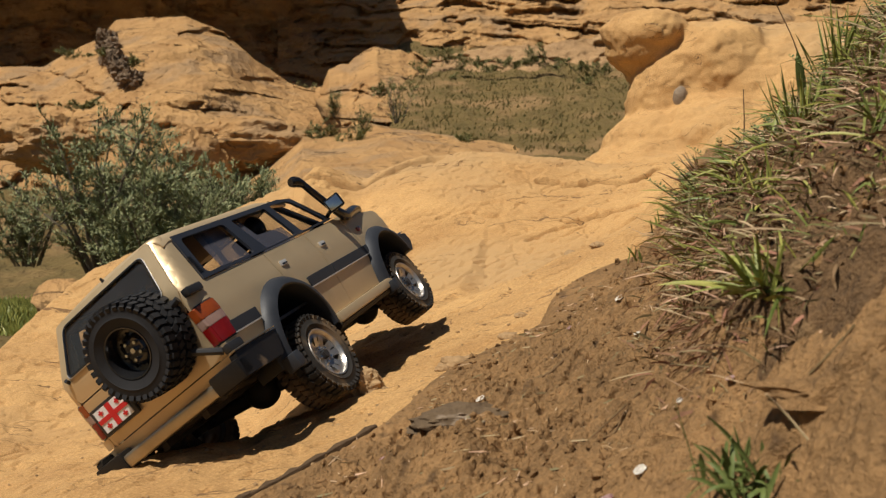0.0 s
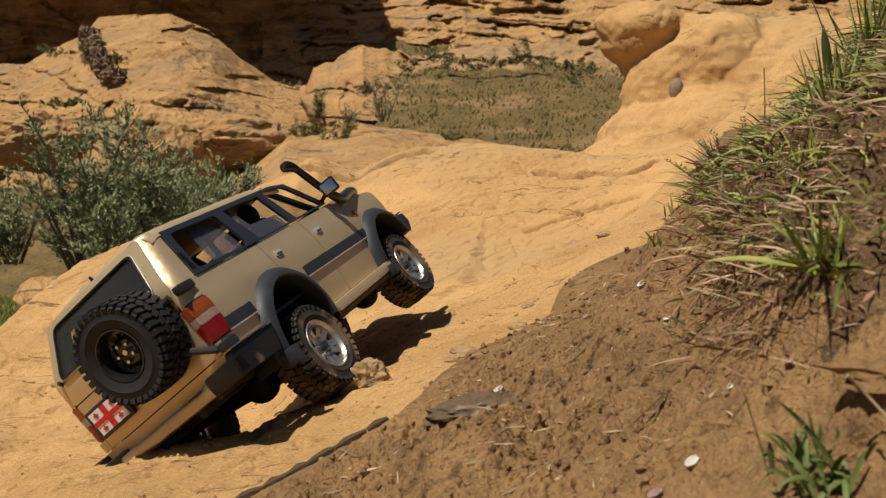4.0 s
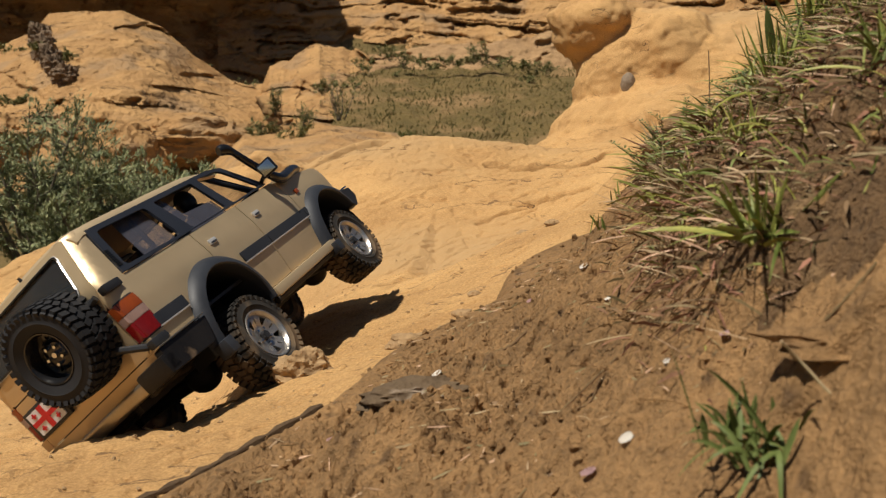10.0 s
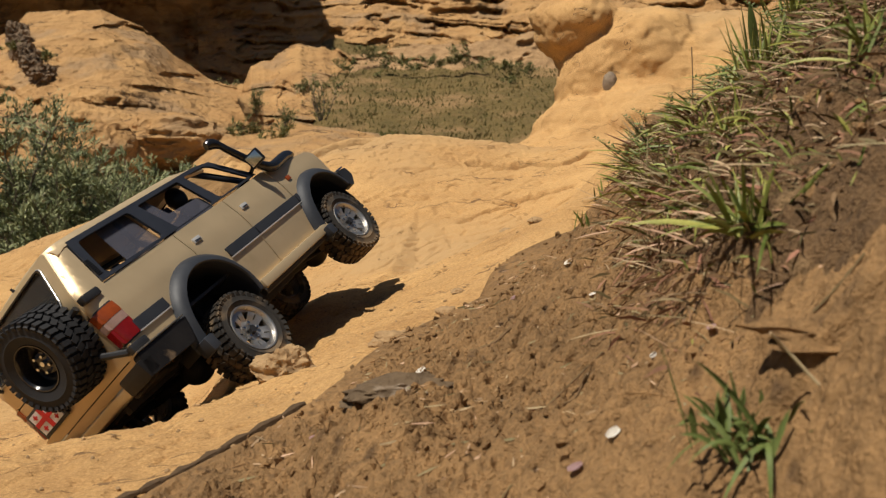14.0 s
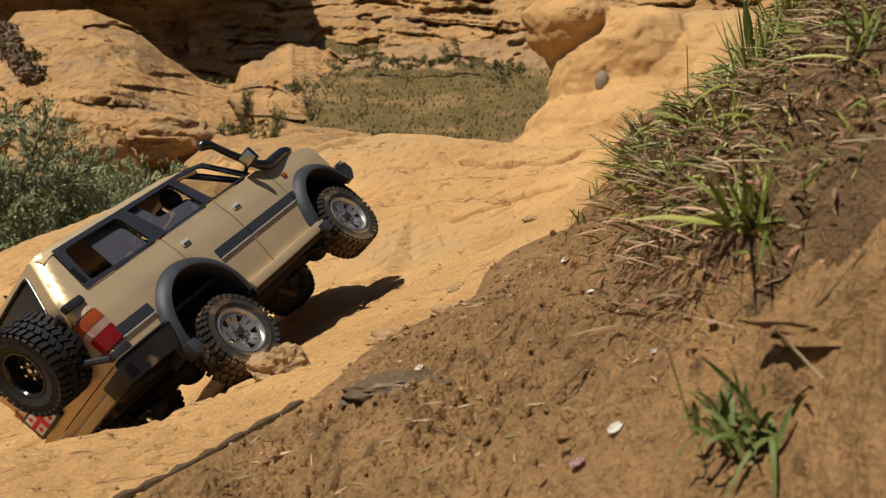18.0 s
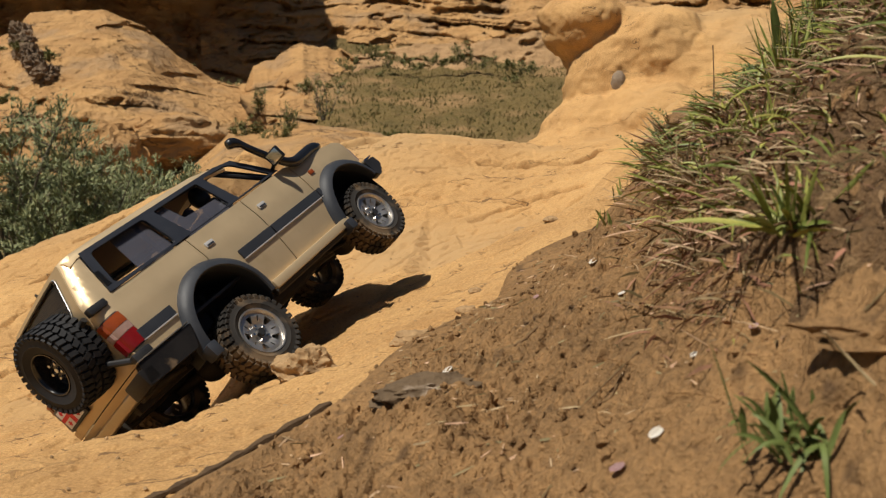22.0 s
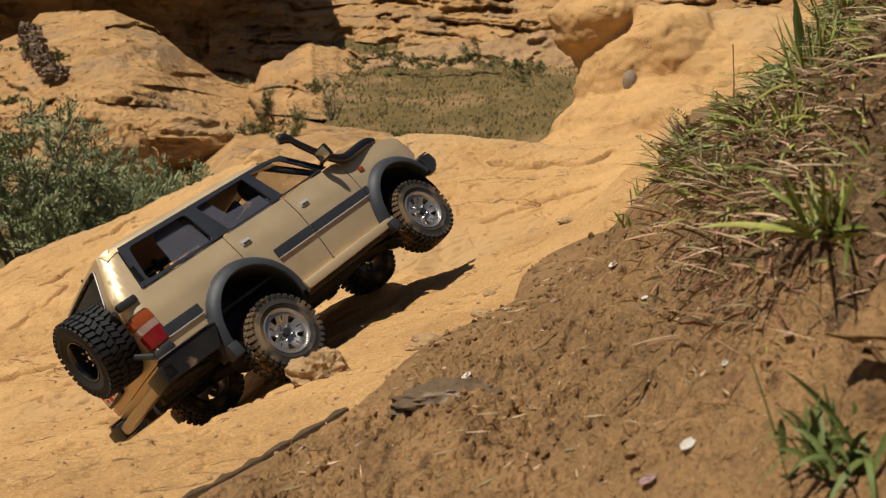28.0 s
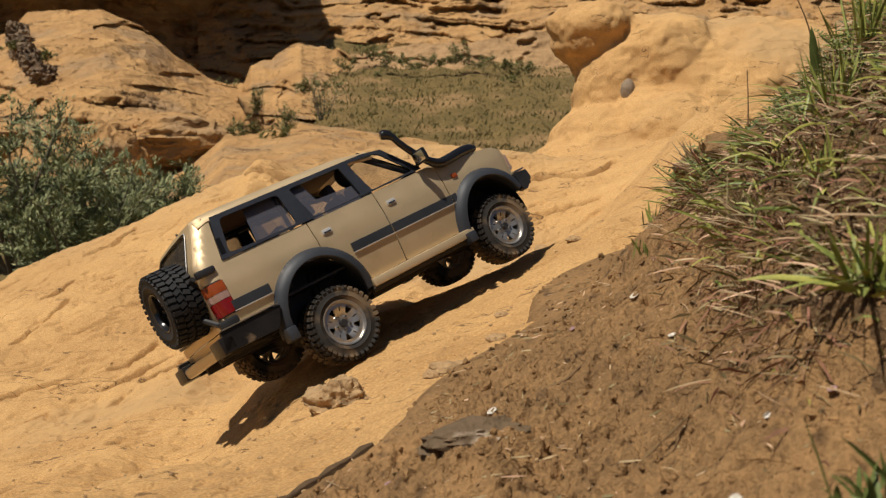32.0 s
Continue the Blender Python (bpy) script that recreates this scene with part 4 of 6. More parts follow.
    # rear corner pillars between flank and tailgate
    for sgn in (-1, 1):
        bm = bmesh.new()
        rows = []
        for z in np.linspace(0.0965, 0.1545, 14):
            z = float(z)
            side = on_side(sgn)(rear_x(z) + 0.012, min(z, 0.1500))
            edge = float(np.interp(z, [0.0785, 0.099, 0.1545], [0.0765, 0.0825, 0.0695])) - 0.002
            back = on_rear(sgn * edge, z)
            side.y -= sgn * 0.0004
            side.z = z
            back.x += 0.0004
            corner = Vector((back.x * 0.6 + side.x * 0.4, side.y * 0.75 + back.y * 0.25, z))
            rows.append([bm.verts.new((1 - u) ** 2 * side + 2 * u * (1 - u) * corner + u * u * back) for u in (0, 0.2, 0.4, 0.6, 0.8, 1)])
        for r0, r1 in zip(rows, rows[1:]):
            for i in range(5):
                bm.faces.new((r0[i], r0[i + 1], r1[i + 1], r1[i]))
        bmesh.ops.recalc_face_normals(bm, faces=bm.faces)
        bmesh.ops.solidify(bm, geom=bm.faces[:], thickness=0.0012)
        part("rear_pillar", bm, PAINT, car)
    # number plate holder with a cross design
    bm = bmesh.new()
    add_box(bm, (-0.1222, 0.047, 0.0525), (0.004, 0.048, 0.029), bevel=0.0012)
    holder = part("plate_holder", bm, BLACK, car)
    bm = bmesh.new()
    add_box(bm, (-0.1246, 0.047, 0.0525), (0.0012, 0.039, 0.0225))
    plate = part("plate", bm, WHITE, holder, "white plate with a red cross")
    bm = bmesh.new()
    add_box(bm, (-0.1255, 0.047, 0.0525), (0.0006, 0.039, 0.0046))
    add_box(bm, (-0.1257, 0.047, 0.0525), (0.0006, 0.0062, 0.0225))
    for dy in (-0.0115, 0.0115):
        for dz in (-0.0070, 0.0070):
            add_box(bm, (-0.1255, 0.047 + dy, 0.0525 + dz), (0.0006, 0.0056, 0.0018))
            add_box(bm, (-0.1257, 0.047 + dy, 0.0525 + dz), (0.0006, 0.0018, 0.0052))
    part("red_cross", bm, CROSS, plate)
    # tail lamps
    for sgn in (-1, 1):
        w = on_side(sgn, 0.002)
        w0 = on_side(sgn, 0.0012)
        bm = bmesh.new()
        panel(bm, soften([(-0.1165, 0.0385), (-0.0965, 0.0385), (-0.0985, 0.0790), (-0.1165, 0.0790)], 0.001, 2), lambda x, z: w0(max(x, rear_x(z) + 0.0004), z), (0.7, -sgn * 0.7, 0), step=0.003, thick=0.004)
        lamp = part("tail_lamp", bm, BLACK, car, "tail lamp, amber, clear and red")
        for nm, z0, z1, mt in (("amber_lens", 0.0655, 0.0775, AMBER), ("clear_lens", 0.0572, 0.0650, CLEAR), ("red_lens", 0.0400, 0.0567, RED)):
            bm = bmesh.new()
            panel(bm, [(-0.1155, z0), (-0.0978, z0), (-0.0978, z1), (-0.1155, z1)], lambda x, z: w(max(x, rear_x(z) + 0.0002), z), (0.7, -sgn * 0.7, 0), step=0.003, thick=0.004)
            part(nm, bm, mt, lamp)
        for nm, z0, z1, mt in (("amber_lens", 0.0655, 0.0775, AMBER), ("clear_lens", 0.0572, 0.0650, CLEAR), ("red_lens", 0.0400, 0.0567, RED)):
            bm = bmesh.new()
            panel(bm, [(sgn * 0.0768, z0), (sgn * 0.0855, z0), (sgn * 0.0855, z1), (sgn * 0.0768, z1)], lambda y, z: Vector((rear_x(z) - 0.0012 + 4.0 * max(abs(y) - 0.0835, 0) ** 1.2, y, z)), (1, 0, 0), step=0.003, thick=0.004)
            part(nm, bm, mt, lamp)
        bm = bmesh.new()
        add_box(bm, (0.2535, sgn * (side_y(0.073) + 0.001), 0.073), (0.009, 0.002, 0.006), bevel=0.0008)
        part("side_indicator", bm, AMBER, car, "amber side indicator")
    # rear bumper
    bm = bmesh.new()
    add_box(bm, (-0.1275, 0, 0.0090), (0.013, 0.128, 0.0130), bevel=0.0045, seg=4)
    rb = part("rear_bumper", bm, BAR, car, "worn satin steel rear bumper bar with black corners")
    for sgn in (-1, 1):
        bm = bmesh.new()
        panel(bm, soften([(-0.133, 0.0020), (-0.066, 0.000), (-0.052, 0.024), (-0.128, 0.0255)], 0.003), lambda x, z: Vector((x, sgn * 0.0975, z)), (0, -sgn, 0), thick=0.008, step=0.02)
        part("bumper_wing", bm, BUMPER, rb, "black scratched bumper side")
        bm = bmesh.new()
        add_box(bm, (-0.1260, sgn * 0.0795, 0.0105), (0.019, 0.036, 0.0190), bevel=0.003)
        part("bumper_corner", bm, BUMPER, rb, "black scratched bumper corner")
        bm = bmesh.new()
        add_box(bm, (-0.092, sgn * 0.0955, 0.0262), (0.074, 0.008, 0.0014), bevel=0.0004)
        part("bumper_top", bm, BAR, rb, "bright worn top edge")
    # bonnet and front
    bm = bmesh.new()
    rings = []
    for x in np.linspace(0.216, 0.353, 12):
        t = (x - 0.216) / 0.137
        row = []
        for y in np.linspace(-1, 1, 13):
            hw = 0.0885 - 0.010 * t**3
            z = 0.1035 - 0.008 * t - 0.012 * t**4 - 0.006 * abs(y) ** 4 + (0.003 if abs(y) < 0.45 else 0.0) * (1 - t)
            row.append(bm.verts.new((x, y * hw, z)))
        rings.append(row)
    for r0, r1 in zip(rings, rings[1:]):
        for a in range(12):
            bm.faces.new((r0[a], r0[a + 1], r1[a + 1], r1[a]))
    bmesh.ops.solidify(bm, geom=bm.faces[:], thickness=0.002)
    part("bonnet", bm, PAINT, car)
    bm = bmesh.new()
    add_box(bm, (0.353, 0, 0.058), (0.006, 0.15, 0.042), bevel=0.002)
    gr = part("grille", bm, BLACK, car)
    for k in range(5):
        bm = bmesh.new()
        add_box(bm, (0.3565, 0, 0.045 + k * 0.0065), (0.002, 0.085, 0.0022), bevel=0.0005)
        part("grille_bar", bm, CHROME, gr)
    for sgn in (-1, 1):
        bm = bmesh.new()
        add_box(bm, (0.354, sgn * 0.065, 0.060), (0.010, 0.032, 0.024), bevel=0.003)
        part("headlamp", bm, CLEAR, car, "clear headlamp")
    bm = bmesh.new()
    add_box(bm, (0.359, 0, 0.029), (0.016, 0.186, 0.022), bevel=0.004)
    fb = part("front_bumper", bm, BLACK, car, "black front bumper with angular ends")
    for sgn in (-1, 1):
        bm = bmesh.new()
        panel(bm, soften([(0.344, 0.041), (0.366, 0.039), (0.368, 0.026), (0.353, 0.013), (0.345, 0.017)], 0.003), lambda x, z: Vector((x, sgn * 0.0945, z)), (0, -sgn, 0), thick=0.012, step=0.02)
        part("bumper_end", bm, BLACK, fb)
        bm = bmesh.new()
        add_box(bm, (0.355, sgn * 0.0870, 0.0420), (0.018, 0.014, 0.0022), bevel=0.0006)
        part("bumper_cap", bm, CHROME, fb)

    # windscreen
    def on_screen(y, s):
        return Vector((0.219 - 0.058 * s - 0.006 * (y / 0.08) ** 2, y * (1 - 0.14 * s), 0.1015 + 0.053 * s))
    hole = soften([(-0.070, 0.08), (0.070, 0.08), (0.070, 0.94), (-0.070, 0.94)], 0.01)
    bm = bmesh.new()
    panel(bm, [(-0.079, 0), (0.079, 0), (0.079, 1.02), (-0.079, 1.02)], on_screen, (-0.6, 0, -0.6), [hole], step=0.02, thick=0.003)
    sc = part("windscreen_frame", bm, GLOSS, car)
    bm = bmesh.new()
    panel(bm, hole, on_screen, (-0.6, 0, -0.6), step=0.03, thick=0.0008)
    part("windscreen", bm, CLEAR_GLASS, sc).visible_shadow = False
    # snorkel
    bm = bmesh.new()
    path = bez([(0.181, -0.092, 0.1590), (0.188, -0.095, 0.1570), (0.1930, -0.098, 0.150), (0.197, -0.099, 0.140), (0.207, -0.099, 0.124), (0.222, -0.098, 0.106),
                (0.240, -0.096, 0.0955), (0.262, -0.093, 0.0960), (0.290, -0.088, 0.0985), (0.312, -0.084, 0.0965)], 5)
    rad = []
    for i in range(len(path)):
        t = i / (len(path) - 1)
        rad.append(float(np.interp(t, [0, 0.06, 0.14, 0.24, 0.5, 0.7, 0.95, 1.0], [0.0052, 0.0068, 0.0064, 0.0042, 0.0048, 0.0068, 0.0070, 0.0045])))
    add_tube(bm, path, rad, 14)
    sn = part("snorkel", bm, GLOSS, car, "glossy black snorkel along the pillar")
    bm = bmesh.new()
    add_box(bm, (0.288, -0.0905, 0.1022), (0.016, 0.0015, 0.003))
    part("raised_mark", bm, TRIM, sn)
    # door mirrors
    for sgn in (-1, 1):
        bm = bmesh.new()
        add_tube(bm, [(0.211, sgn * 0.087, 0.104), (0.210, sgn * 0.098, 0.107)], 0.0026, 8)
        arm = part("mirror_arm", bm, GLOSS, car)
        bm = bmesh.new()
        m = pose(0.209, sgn * 0.1085, 0.1115, 0, 0, sgn * -22)
        add_box(bm, (0, 0, 0), (0.006, 0.021, 0.018), m, bevel=0.0026)
        hd = part("mirror_head", bm, GLOSS, arm)
        bm = bmesh.new()
        add_box(bm, (-0.0034, 0, 0), (0.0008, 0.0165, 0.0135), m, bevel=0.0003)
        part("mirror_glass", bm, CHROME, hd, "small mirror glass")


def make_cabin():
    bm = bmesh.new()
    add_box(bm, (0.075, 0, 0.030), (0.34, 0.168, 0.003))
    part("cabin_floor", bm, BLACK, car)
    bm = bmesh.new()
    add_box(bm, (0.213, 0, 0.085), (0.022, 0.150, 0.030), bevel=0.005)
    part("dashboard", bm, BLACK, car)
    bm = bmesh.new()
    add_tube(bm, [Vector((0.188, 0.035, 0.096)) + 0.017 * (math.cos(a) * Vector((0, 1, 0)) + math.sin(a) * Vector((0.45, 0, 0.9))) for a in [2 * math.pi * k / 20 for k in range(21)]], 0.0022, 6, cap=False)
    add_tube(bm, [(0.188, 0.035, 0.096), (0.208, 0.035, 0.09)], 0.003, 6)
    part("steering_wheel", bm, BLACK, car)
    for y in (-0.036, 0.036):
        bm = bmesh.new()
        add_box(bm, (0.140, y, 0.062), (0.05, 0.044, 0.018), bevel=0.006)
        st = part("front_seat", bm, SEAT, car)
        bm = bmesh.new()
        add_box(bm, (0, 0, 0), (0.014, 0.044, 0.058), pose(0.112, y, 0.090, 0, -12, 0), bevel=0.006)
        part("backrest", bm, SEAT, st)
        bm = bmesh.new()
        add_box(bm, (0, 0, 0), (0.010, 0.026, 0.016), pose(0.105, y, 0.128, 0, -12, 0), bevel=0.004)
        part("headrest", bm, SEAT, st)
    bm = bmesh.new()
    add_box(bm, (0.042, 0, 0.060), (0.045, 0.13, 0.018), bevel=0.006)
    rs = part("rear_bench", bm, SEAT, car)
    bm = bmesh.new()
    add_box(bm, (0, 0, 0), (0.014, 0.13, 0.052), pose(0.014, 0, 0.086, 0, -12, 0), bevel=0.006)
    part("bench_back", bm, TAN_IN, rs)
    bm = bmesh.new()
    add_box(bm, (-0.050, 0, 0.064), (0.07, 0.15, 0.06), bevel=0.004)
    part("load_box", bm, BLACK, car)
    for y in (-0.05, 0.05):
        bm = bmesh.new()
        add_tube(bm, [(0.030, y, 0.06), (0.028, y, 0.152)], 0.003, 8)
        part("cage_post", bm, BLACK, car)
    # the doll at the wheel, a plain dark shape
    bm = bmesh.new()
    bmesh.ops.create_uvsphere(bm, u_segments=16, v_segments=12, radius=1, matrix=Matrix.LocRotScale((0.134, -0.044, 0.138), None, (0.0125, 0.0115, 0.0145)))
    bmesh.ops.create_uvsphere(bm, u_segments=16, v_segments=12, radius=1, matrix=Matrix.LocRotScale((0.138, -0.044, 0.102), None, (0.016, 0.023, 0.028)))
    part("driver_doll", bm, BLACK, car, "plain dark doll at the steering wheel")


def make_wheel(name, parent, rim_mat, tyre_mat, steel=False):
    """One wheel, its axle along y and its outer face towards -y."""
    k = 0.86 if steel else 1.0
    bm = bmesh.new()
    add_lathe(bm, [(r * k, a) for r, a in ((0.0262, -0.0165), (0.0274, -0.0180), (0.0270, -0.0190), (0.0256, -0.0187), (0.0246, -0.0168), (0.0236, -0.0150), (0.0230, -0.004), (0.0236, 0.012), (0.0262, 0.0175), (0.0262, -0.0165))], 48)
    def face(x, z):
        r = math.hypot(x, z)
        dish = float(np.interp(r, [0, 0.008, 0.0105, 0.013, 0.020, 0.0235], [-0.0110, -0.0118, -0.0112, -0.0128, -0.0158, -0.0150]))
        if steel:
            dish = float(np.interp(r, [0, 0.0075, 0.010, 0.0115, 0.015, 0.021], [-0.0075, -0.0075, -0.0085, -0.0085, -0.0035, -0.0050]))
        return Vector((x, dish, z))
    outer = [(0.0236 * k * math.cos(a), 0.0236 * k * math.sin(a)) for a in [2 * math.pi * i / 48 for i in range(48)]]
    holes = []
    def wedge(a, r0, r1, w0, w1):
        c, s = math.cos(a), math.sin(a)
        return [(r * c - w * s, r * s + w * c) for r, w in ((r0, -w0), (r1, -w1), (r1, w1), (r0, w0))]
    if steel:
        for i in range(8):
            a = 2 * math.pi * i / 8
            holes.append([(0.0162 * math.cos(a) + 0.0016 * math.cos(b), 0.0162 * math.sin(a) + 0.0016 * math.sin(b)) for b in [2 * math.pi * j / 8 for j in range(8)]])
    else:
        for i in range(5):
            holes.append(soften(wedge(radians(36 + 72 * i), 0.0130, 0.0206, 0.0014, 0.0046), 0.0012, 2))
            holes.append(soften(wedge(radians(72 * i), 0.0145, 0.0198, 0.0007, 0.0009), 0.0004, 2))
    panel(bm, outer, face, (0, 1, 0), holes, step=0.0035, thick=0.0035)
    w = part(name, bm, rim_mat, parent)
    bm = bmesh.new()
    add_lathe(bm, [(r * k, a) for r, a in ((0.0215, -0.004), (0.0222, 0.008), (0.0236, 0.0135), (0.0262, 0.0150), (0.0262, 0.0135), (0.0245, 0.008), (0.0238, -0.004))], 40)
    part("rim_barrel", bm, rim_mat, w)
    bm = bmesh.new()
    side = [(0.0262 * k, -0.0150), (0.0268 * k, -0.0176), (0.0290 * k, -0.0190), (0.0315, -0.0199), (0.0322, -0.0205), (0.0330, -0.0200), (0.0360, -0.0198), (0.0400, -0.0190), (0.0416, -0.0165), (0.0422, -0.010), (0.0424, 0.0)]
    prof = side + [(r, -a) for r, a in side[-2::-1]]
    add_lathe(bm, prof, 72)
    part("tyre", bm, tyre_mat, w, "chunky black off-road tyre")
    bm = bmesh.new()
    # two staggered rows of centre lugs and a row of shoulder lugs on each side
    n = 36
    for i in range(n):
        for row, (y, dy, tw, off) in enumerate(((-0.0052, 0.0078, 24, 0.0), (0.0052, 0.0078, -24, 0.5), (-0.0142, 0.0088, -8, 0.25), (0.0142, 0.0088, 8, 0.75))):
            a = 2 * math.pi * (i + off) / n
            long = 0.0054 if row < 2 else 0.0048
            r = 0.0434 if row < 2 else 0.0428
            m = Matrix.Rotation(-a, 4, "Y") @ Matrix.Translation((r, y, 0)) @ Matrix.Rotation(radians(tw), 4, "X")
            add_box(bm, (0, 0, 0), (0.0044, dy, long), m)
        for sgn in (-1, 1):
            a = 2 * math.pi * (i + (0.25 if sgn < 0 else 0.75)) / n
            m = Matrix.Rotation(-a, 4, "Y") @ Matrix.Translation((0.0395, sgn * 0.0190, 0)) @ Matrix.Rotation(radians(sgn * 22), 4, "Z")
            add_box(bm, (0, 0, 0), (0.0058, 0.0020, 0.0045), m)
    tagged(part("tread", bm, tyre_mat, w, smooth_faces=False), "blocky rubber tread lugs", kind="stuff")
    if not steel:
        bm = bmesh.new()
        bmesh.ops.create_cone(bm, cap_ends=True, segments=6, radius1=0.0052, radius2=0.0046, depth=0.006, matrix=Matrix.Translation((0, -0.0135, 0)) @ Matrix.Rotation(radians(90), 4, "X"))
        part("hub_cap", bm, BLACK, w)
    if steel:
        bm = bmesh.new()
        bmesh.ops.create_cone(bm, cap_ends=True, segments=16, radius1=0.0030, radius2=0.0024, depth=0.004, matrix=Matrix.Translation((0, -0.0092, 0)) @ Matrix.Rotation(radians(90), 4, "X"))
        part("hub_cap", bm, CHROME, w, "small chrome centre cap")
    for i in range(5):
        a = 2 * math.pi * (i + 0.5) / 5
        bm = bmesh.new()
        y, r = (-0.0100, 0.0082) if steel else (-0.0125, 0.0088)
        bmesh.ops.create_cone(bm, cap_ends=True, segments=6, radius1=0.0019, radius2=0.0015, depth=0.004, matrix=Matrix.Translation((r * math.cos(a), y, r * math.sin(a))) @ Matrix.Rotation(radians(90), 4, "X"))
        part("wheel_nut", bm, CHROME, w)
    return w


# wheel centres in the car's space: right rear, right front, left rear, left front
HUBS = ((0.012, -0.0715, -0.027), (0.293, -0.0705, -0.017), (-0.020, 0.0720, -0.003), (0.289, 0.0720, -0.006))
wheels = []


def make_running_gear():
    master = make_wheel("wheel", car, ALLOY, RUBBER)
    for i, (x, y, z) in enumerate(HUBS):
        m = Matrix.Translation((x, y, z))
        if i == 0:
            master.matrix_basis = m
            wheels.append(master)
        else:
            wheels.append(copy_thing(master, m if y < 0 else m @ Matrix.Rotation(math.pi, 4, "Z")))
    spare = make_wheel("spare_wheel", car, GLOSS, RUBBER_CLEAN, steel=True)
    spare["label"] = "black spare wheel on the tailgate"
    spare.matrix_basis = pose(-0.1372, -0.0306, 0.0800, 0, 0, -90)
    bm = bmesh.new()
    add_tube(bm, [(-0.127, -0.034, 0.0795), (-0.1265, -0.060, 0.088), (-0.121, -0.080, 0.0925)], 0.0034, 8)
    add_tube(bm, [(-0.127, -0.034, 0.0795), (-0.128, -0.06, 0.050), (-0.119, -0.083, 0.0325)], 0.0034, 8)
    add_box(bm, (-0.1275, -0.034, 0.0795), (0.006, 0.03, 0.03), bevel=0.002)
    ca = part("spare_carrier", bm, BLACK, car, "black swing-away spare wheel carrier")
    for z, x in ((0.0925, -0.109), (0.0315, -0.112)):
        bm = bmesh.new()
        add_box(bm, (x, -0.0895, z), (0.024, 0.0085, 0.0085), bevel=0.0025)
        part("hinge_block", bm, BLACK, ca)
    bm = bmesh.new()
    add_tube(bm, [(-0.113, 0.074, 0.098), (-0.1215, 0.071, 0.104)], 0.002, 6)
    part("wiper", bm, BLACK, car)
    for y in (-0.028, 0.028):
        bm = bmesh.new()
        add_box(bm, (0.115, y, 0.002), (0.47, 0.008, 0.014), bevel=0.001)
        part("chassis_rail", bm, UNDER, car)
    bm = bmesh.new()
    add_box(bm, (0.15, 0, -0.004), (0.11, 0.062, 0.026), bevel=0.004)
    part("gearbox", bm, UNDER, car)
    for a, b, x in ((0, 2, 0.004), (1, 3, 0.283)):
        p, q = Vector(HUBS[a]), Vector(HUBS[b])
        bm = bmesh.new()
        add_tube(bm, [p + (q - p) * 0.10, q + (p - q) * 0.10], 0.0075, 12)
        c = (p + q) / 2 + Vector((0, -0.012, 0))
        bmesh.ops.create_uvsphere(bm, u_segments=16, v_segments=10, radius=1, matrix=Matrix.LocRotScale(c, None, (0.019, 0.019, 0.018)))
        ax = part("axle", bm, UNDER, car, "black axle with a round differential")
        for w, sgn in ((p, -1), (q, 1)):
            bm = bmesh.new()
            top = Vector((x + (0.02 if x < 0.1 else -0.02), sgn * 0.045, 0.045))
            foot = w + Vector((0, -sgn * 0.026, 0.0))
            add_tube(bm, [foot, foot + (top - foot) * 0.45], 0.0032, 8)
            add_tube(bm, [foot + (top - foot) * 0.40, top], 0.006, 10)
            part("damper", bm, UNDER, ax)
            bm = bmesh.new()
            add_tube(bm, [w + Vector((0, -sgn * 0.03, -0.003)), (0.10 if x < 0.1 else 0.19, sgn * 0.03, -0.006)], 0.0028, 8)
            part("link_rod", bm, UNDER, ax)
    bm = bmesh.new()
    add_tube(bm, [(0.02, -0.005, -0.014), (0.10, 0, -0.008)], 0.004, 8)
    part("drive_shaft", bm, UNDER, car)
    bm = bmesh.new()
    add_tube(bm, [(0.20, -0.005, -0.008), (0.268, -0.005, -0.013)], 0.004, 8)
    part("drive_shaft", bm, UNDER, car)
    bm = bmesh.new()
    add_box(bm, (-0.075, 0.0, 0.012), (0.06, 0.11, 0.026), bevel=0.006)
    part("fuel_tank", bm, UNDER, car)
    bm = bmesh.new()
    add_tube(bm, [(-0.06, -0.05, 0.0), (-0.10, -0.055, 0.004), (-0.128, -0.06, 0.002)], 0.004, 10)
    part("exhaust_pipe", bm, UNDER, car)


make_body()
make_cabin()
make_running_gear()

# ---- plants and small things on the ground ----
GREEN = surface("green_blade", (0.092, 0.115, 0.018), (0.37, 0.39, 0.092), scale=60, rough=0.5, bump=0.1, island=0.45, spec=0.4, depth=0.001)
DRY = surface("dry_straw", (0.28, 0.195, 0.10), (0.60, 0.455, 0.27), scale=60, rough=0.75, bump=0.1, island=0.45, depth=0.001)
DEAD = surface("withered_leaf", (0.085, 0.048, 0.022), (0.30, 0.185, 0.092), scale=60, rough=0.85, bump=0.1, island=0.5, depth=0.001)
ROOT = surface("brown_root", (0.12, 0.066, 0.030), (0.33, 0.195, 0.10), scale=60, rough=0.85, bump=0.2, island=0.4, depth=0.001)
LEAF_DARK = surface("broad_leaf", (0.055, 0.078, 0.018), (0.15, 0.19, 0.052), scale=80, rough=0.55, bump=0.15, island=0.35, spec=0.3, depth=0.001)
BUSH_LEAF = surface("grey_green_leaf", (0.095, 0.115, 0.042), (0.36, 0.385, 0.19), scale=9, rough=0.6, bump=0.0, island=0.45, spec=0.3)
FAR_LEAF = surface("far_leaf", (0.10, 0.105, 0.03), (0.24, 0.23, 0.08), scale=1.2, rough=0.7, bump=0.0, island=0.45)
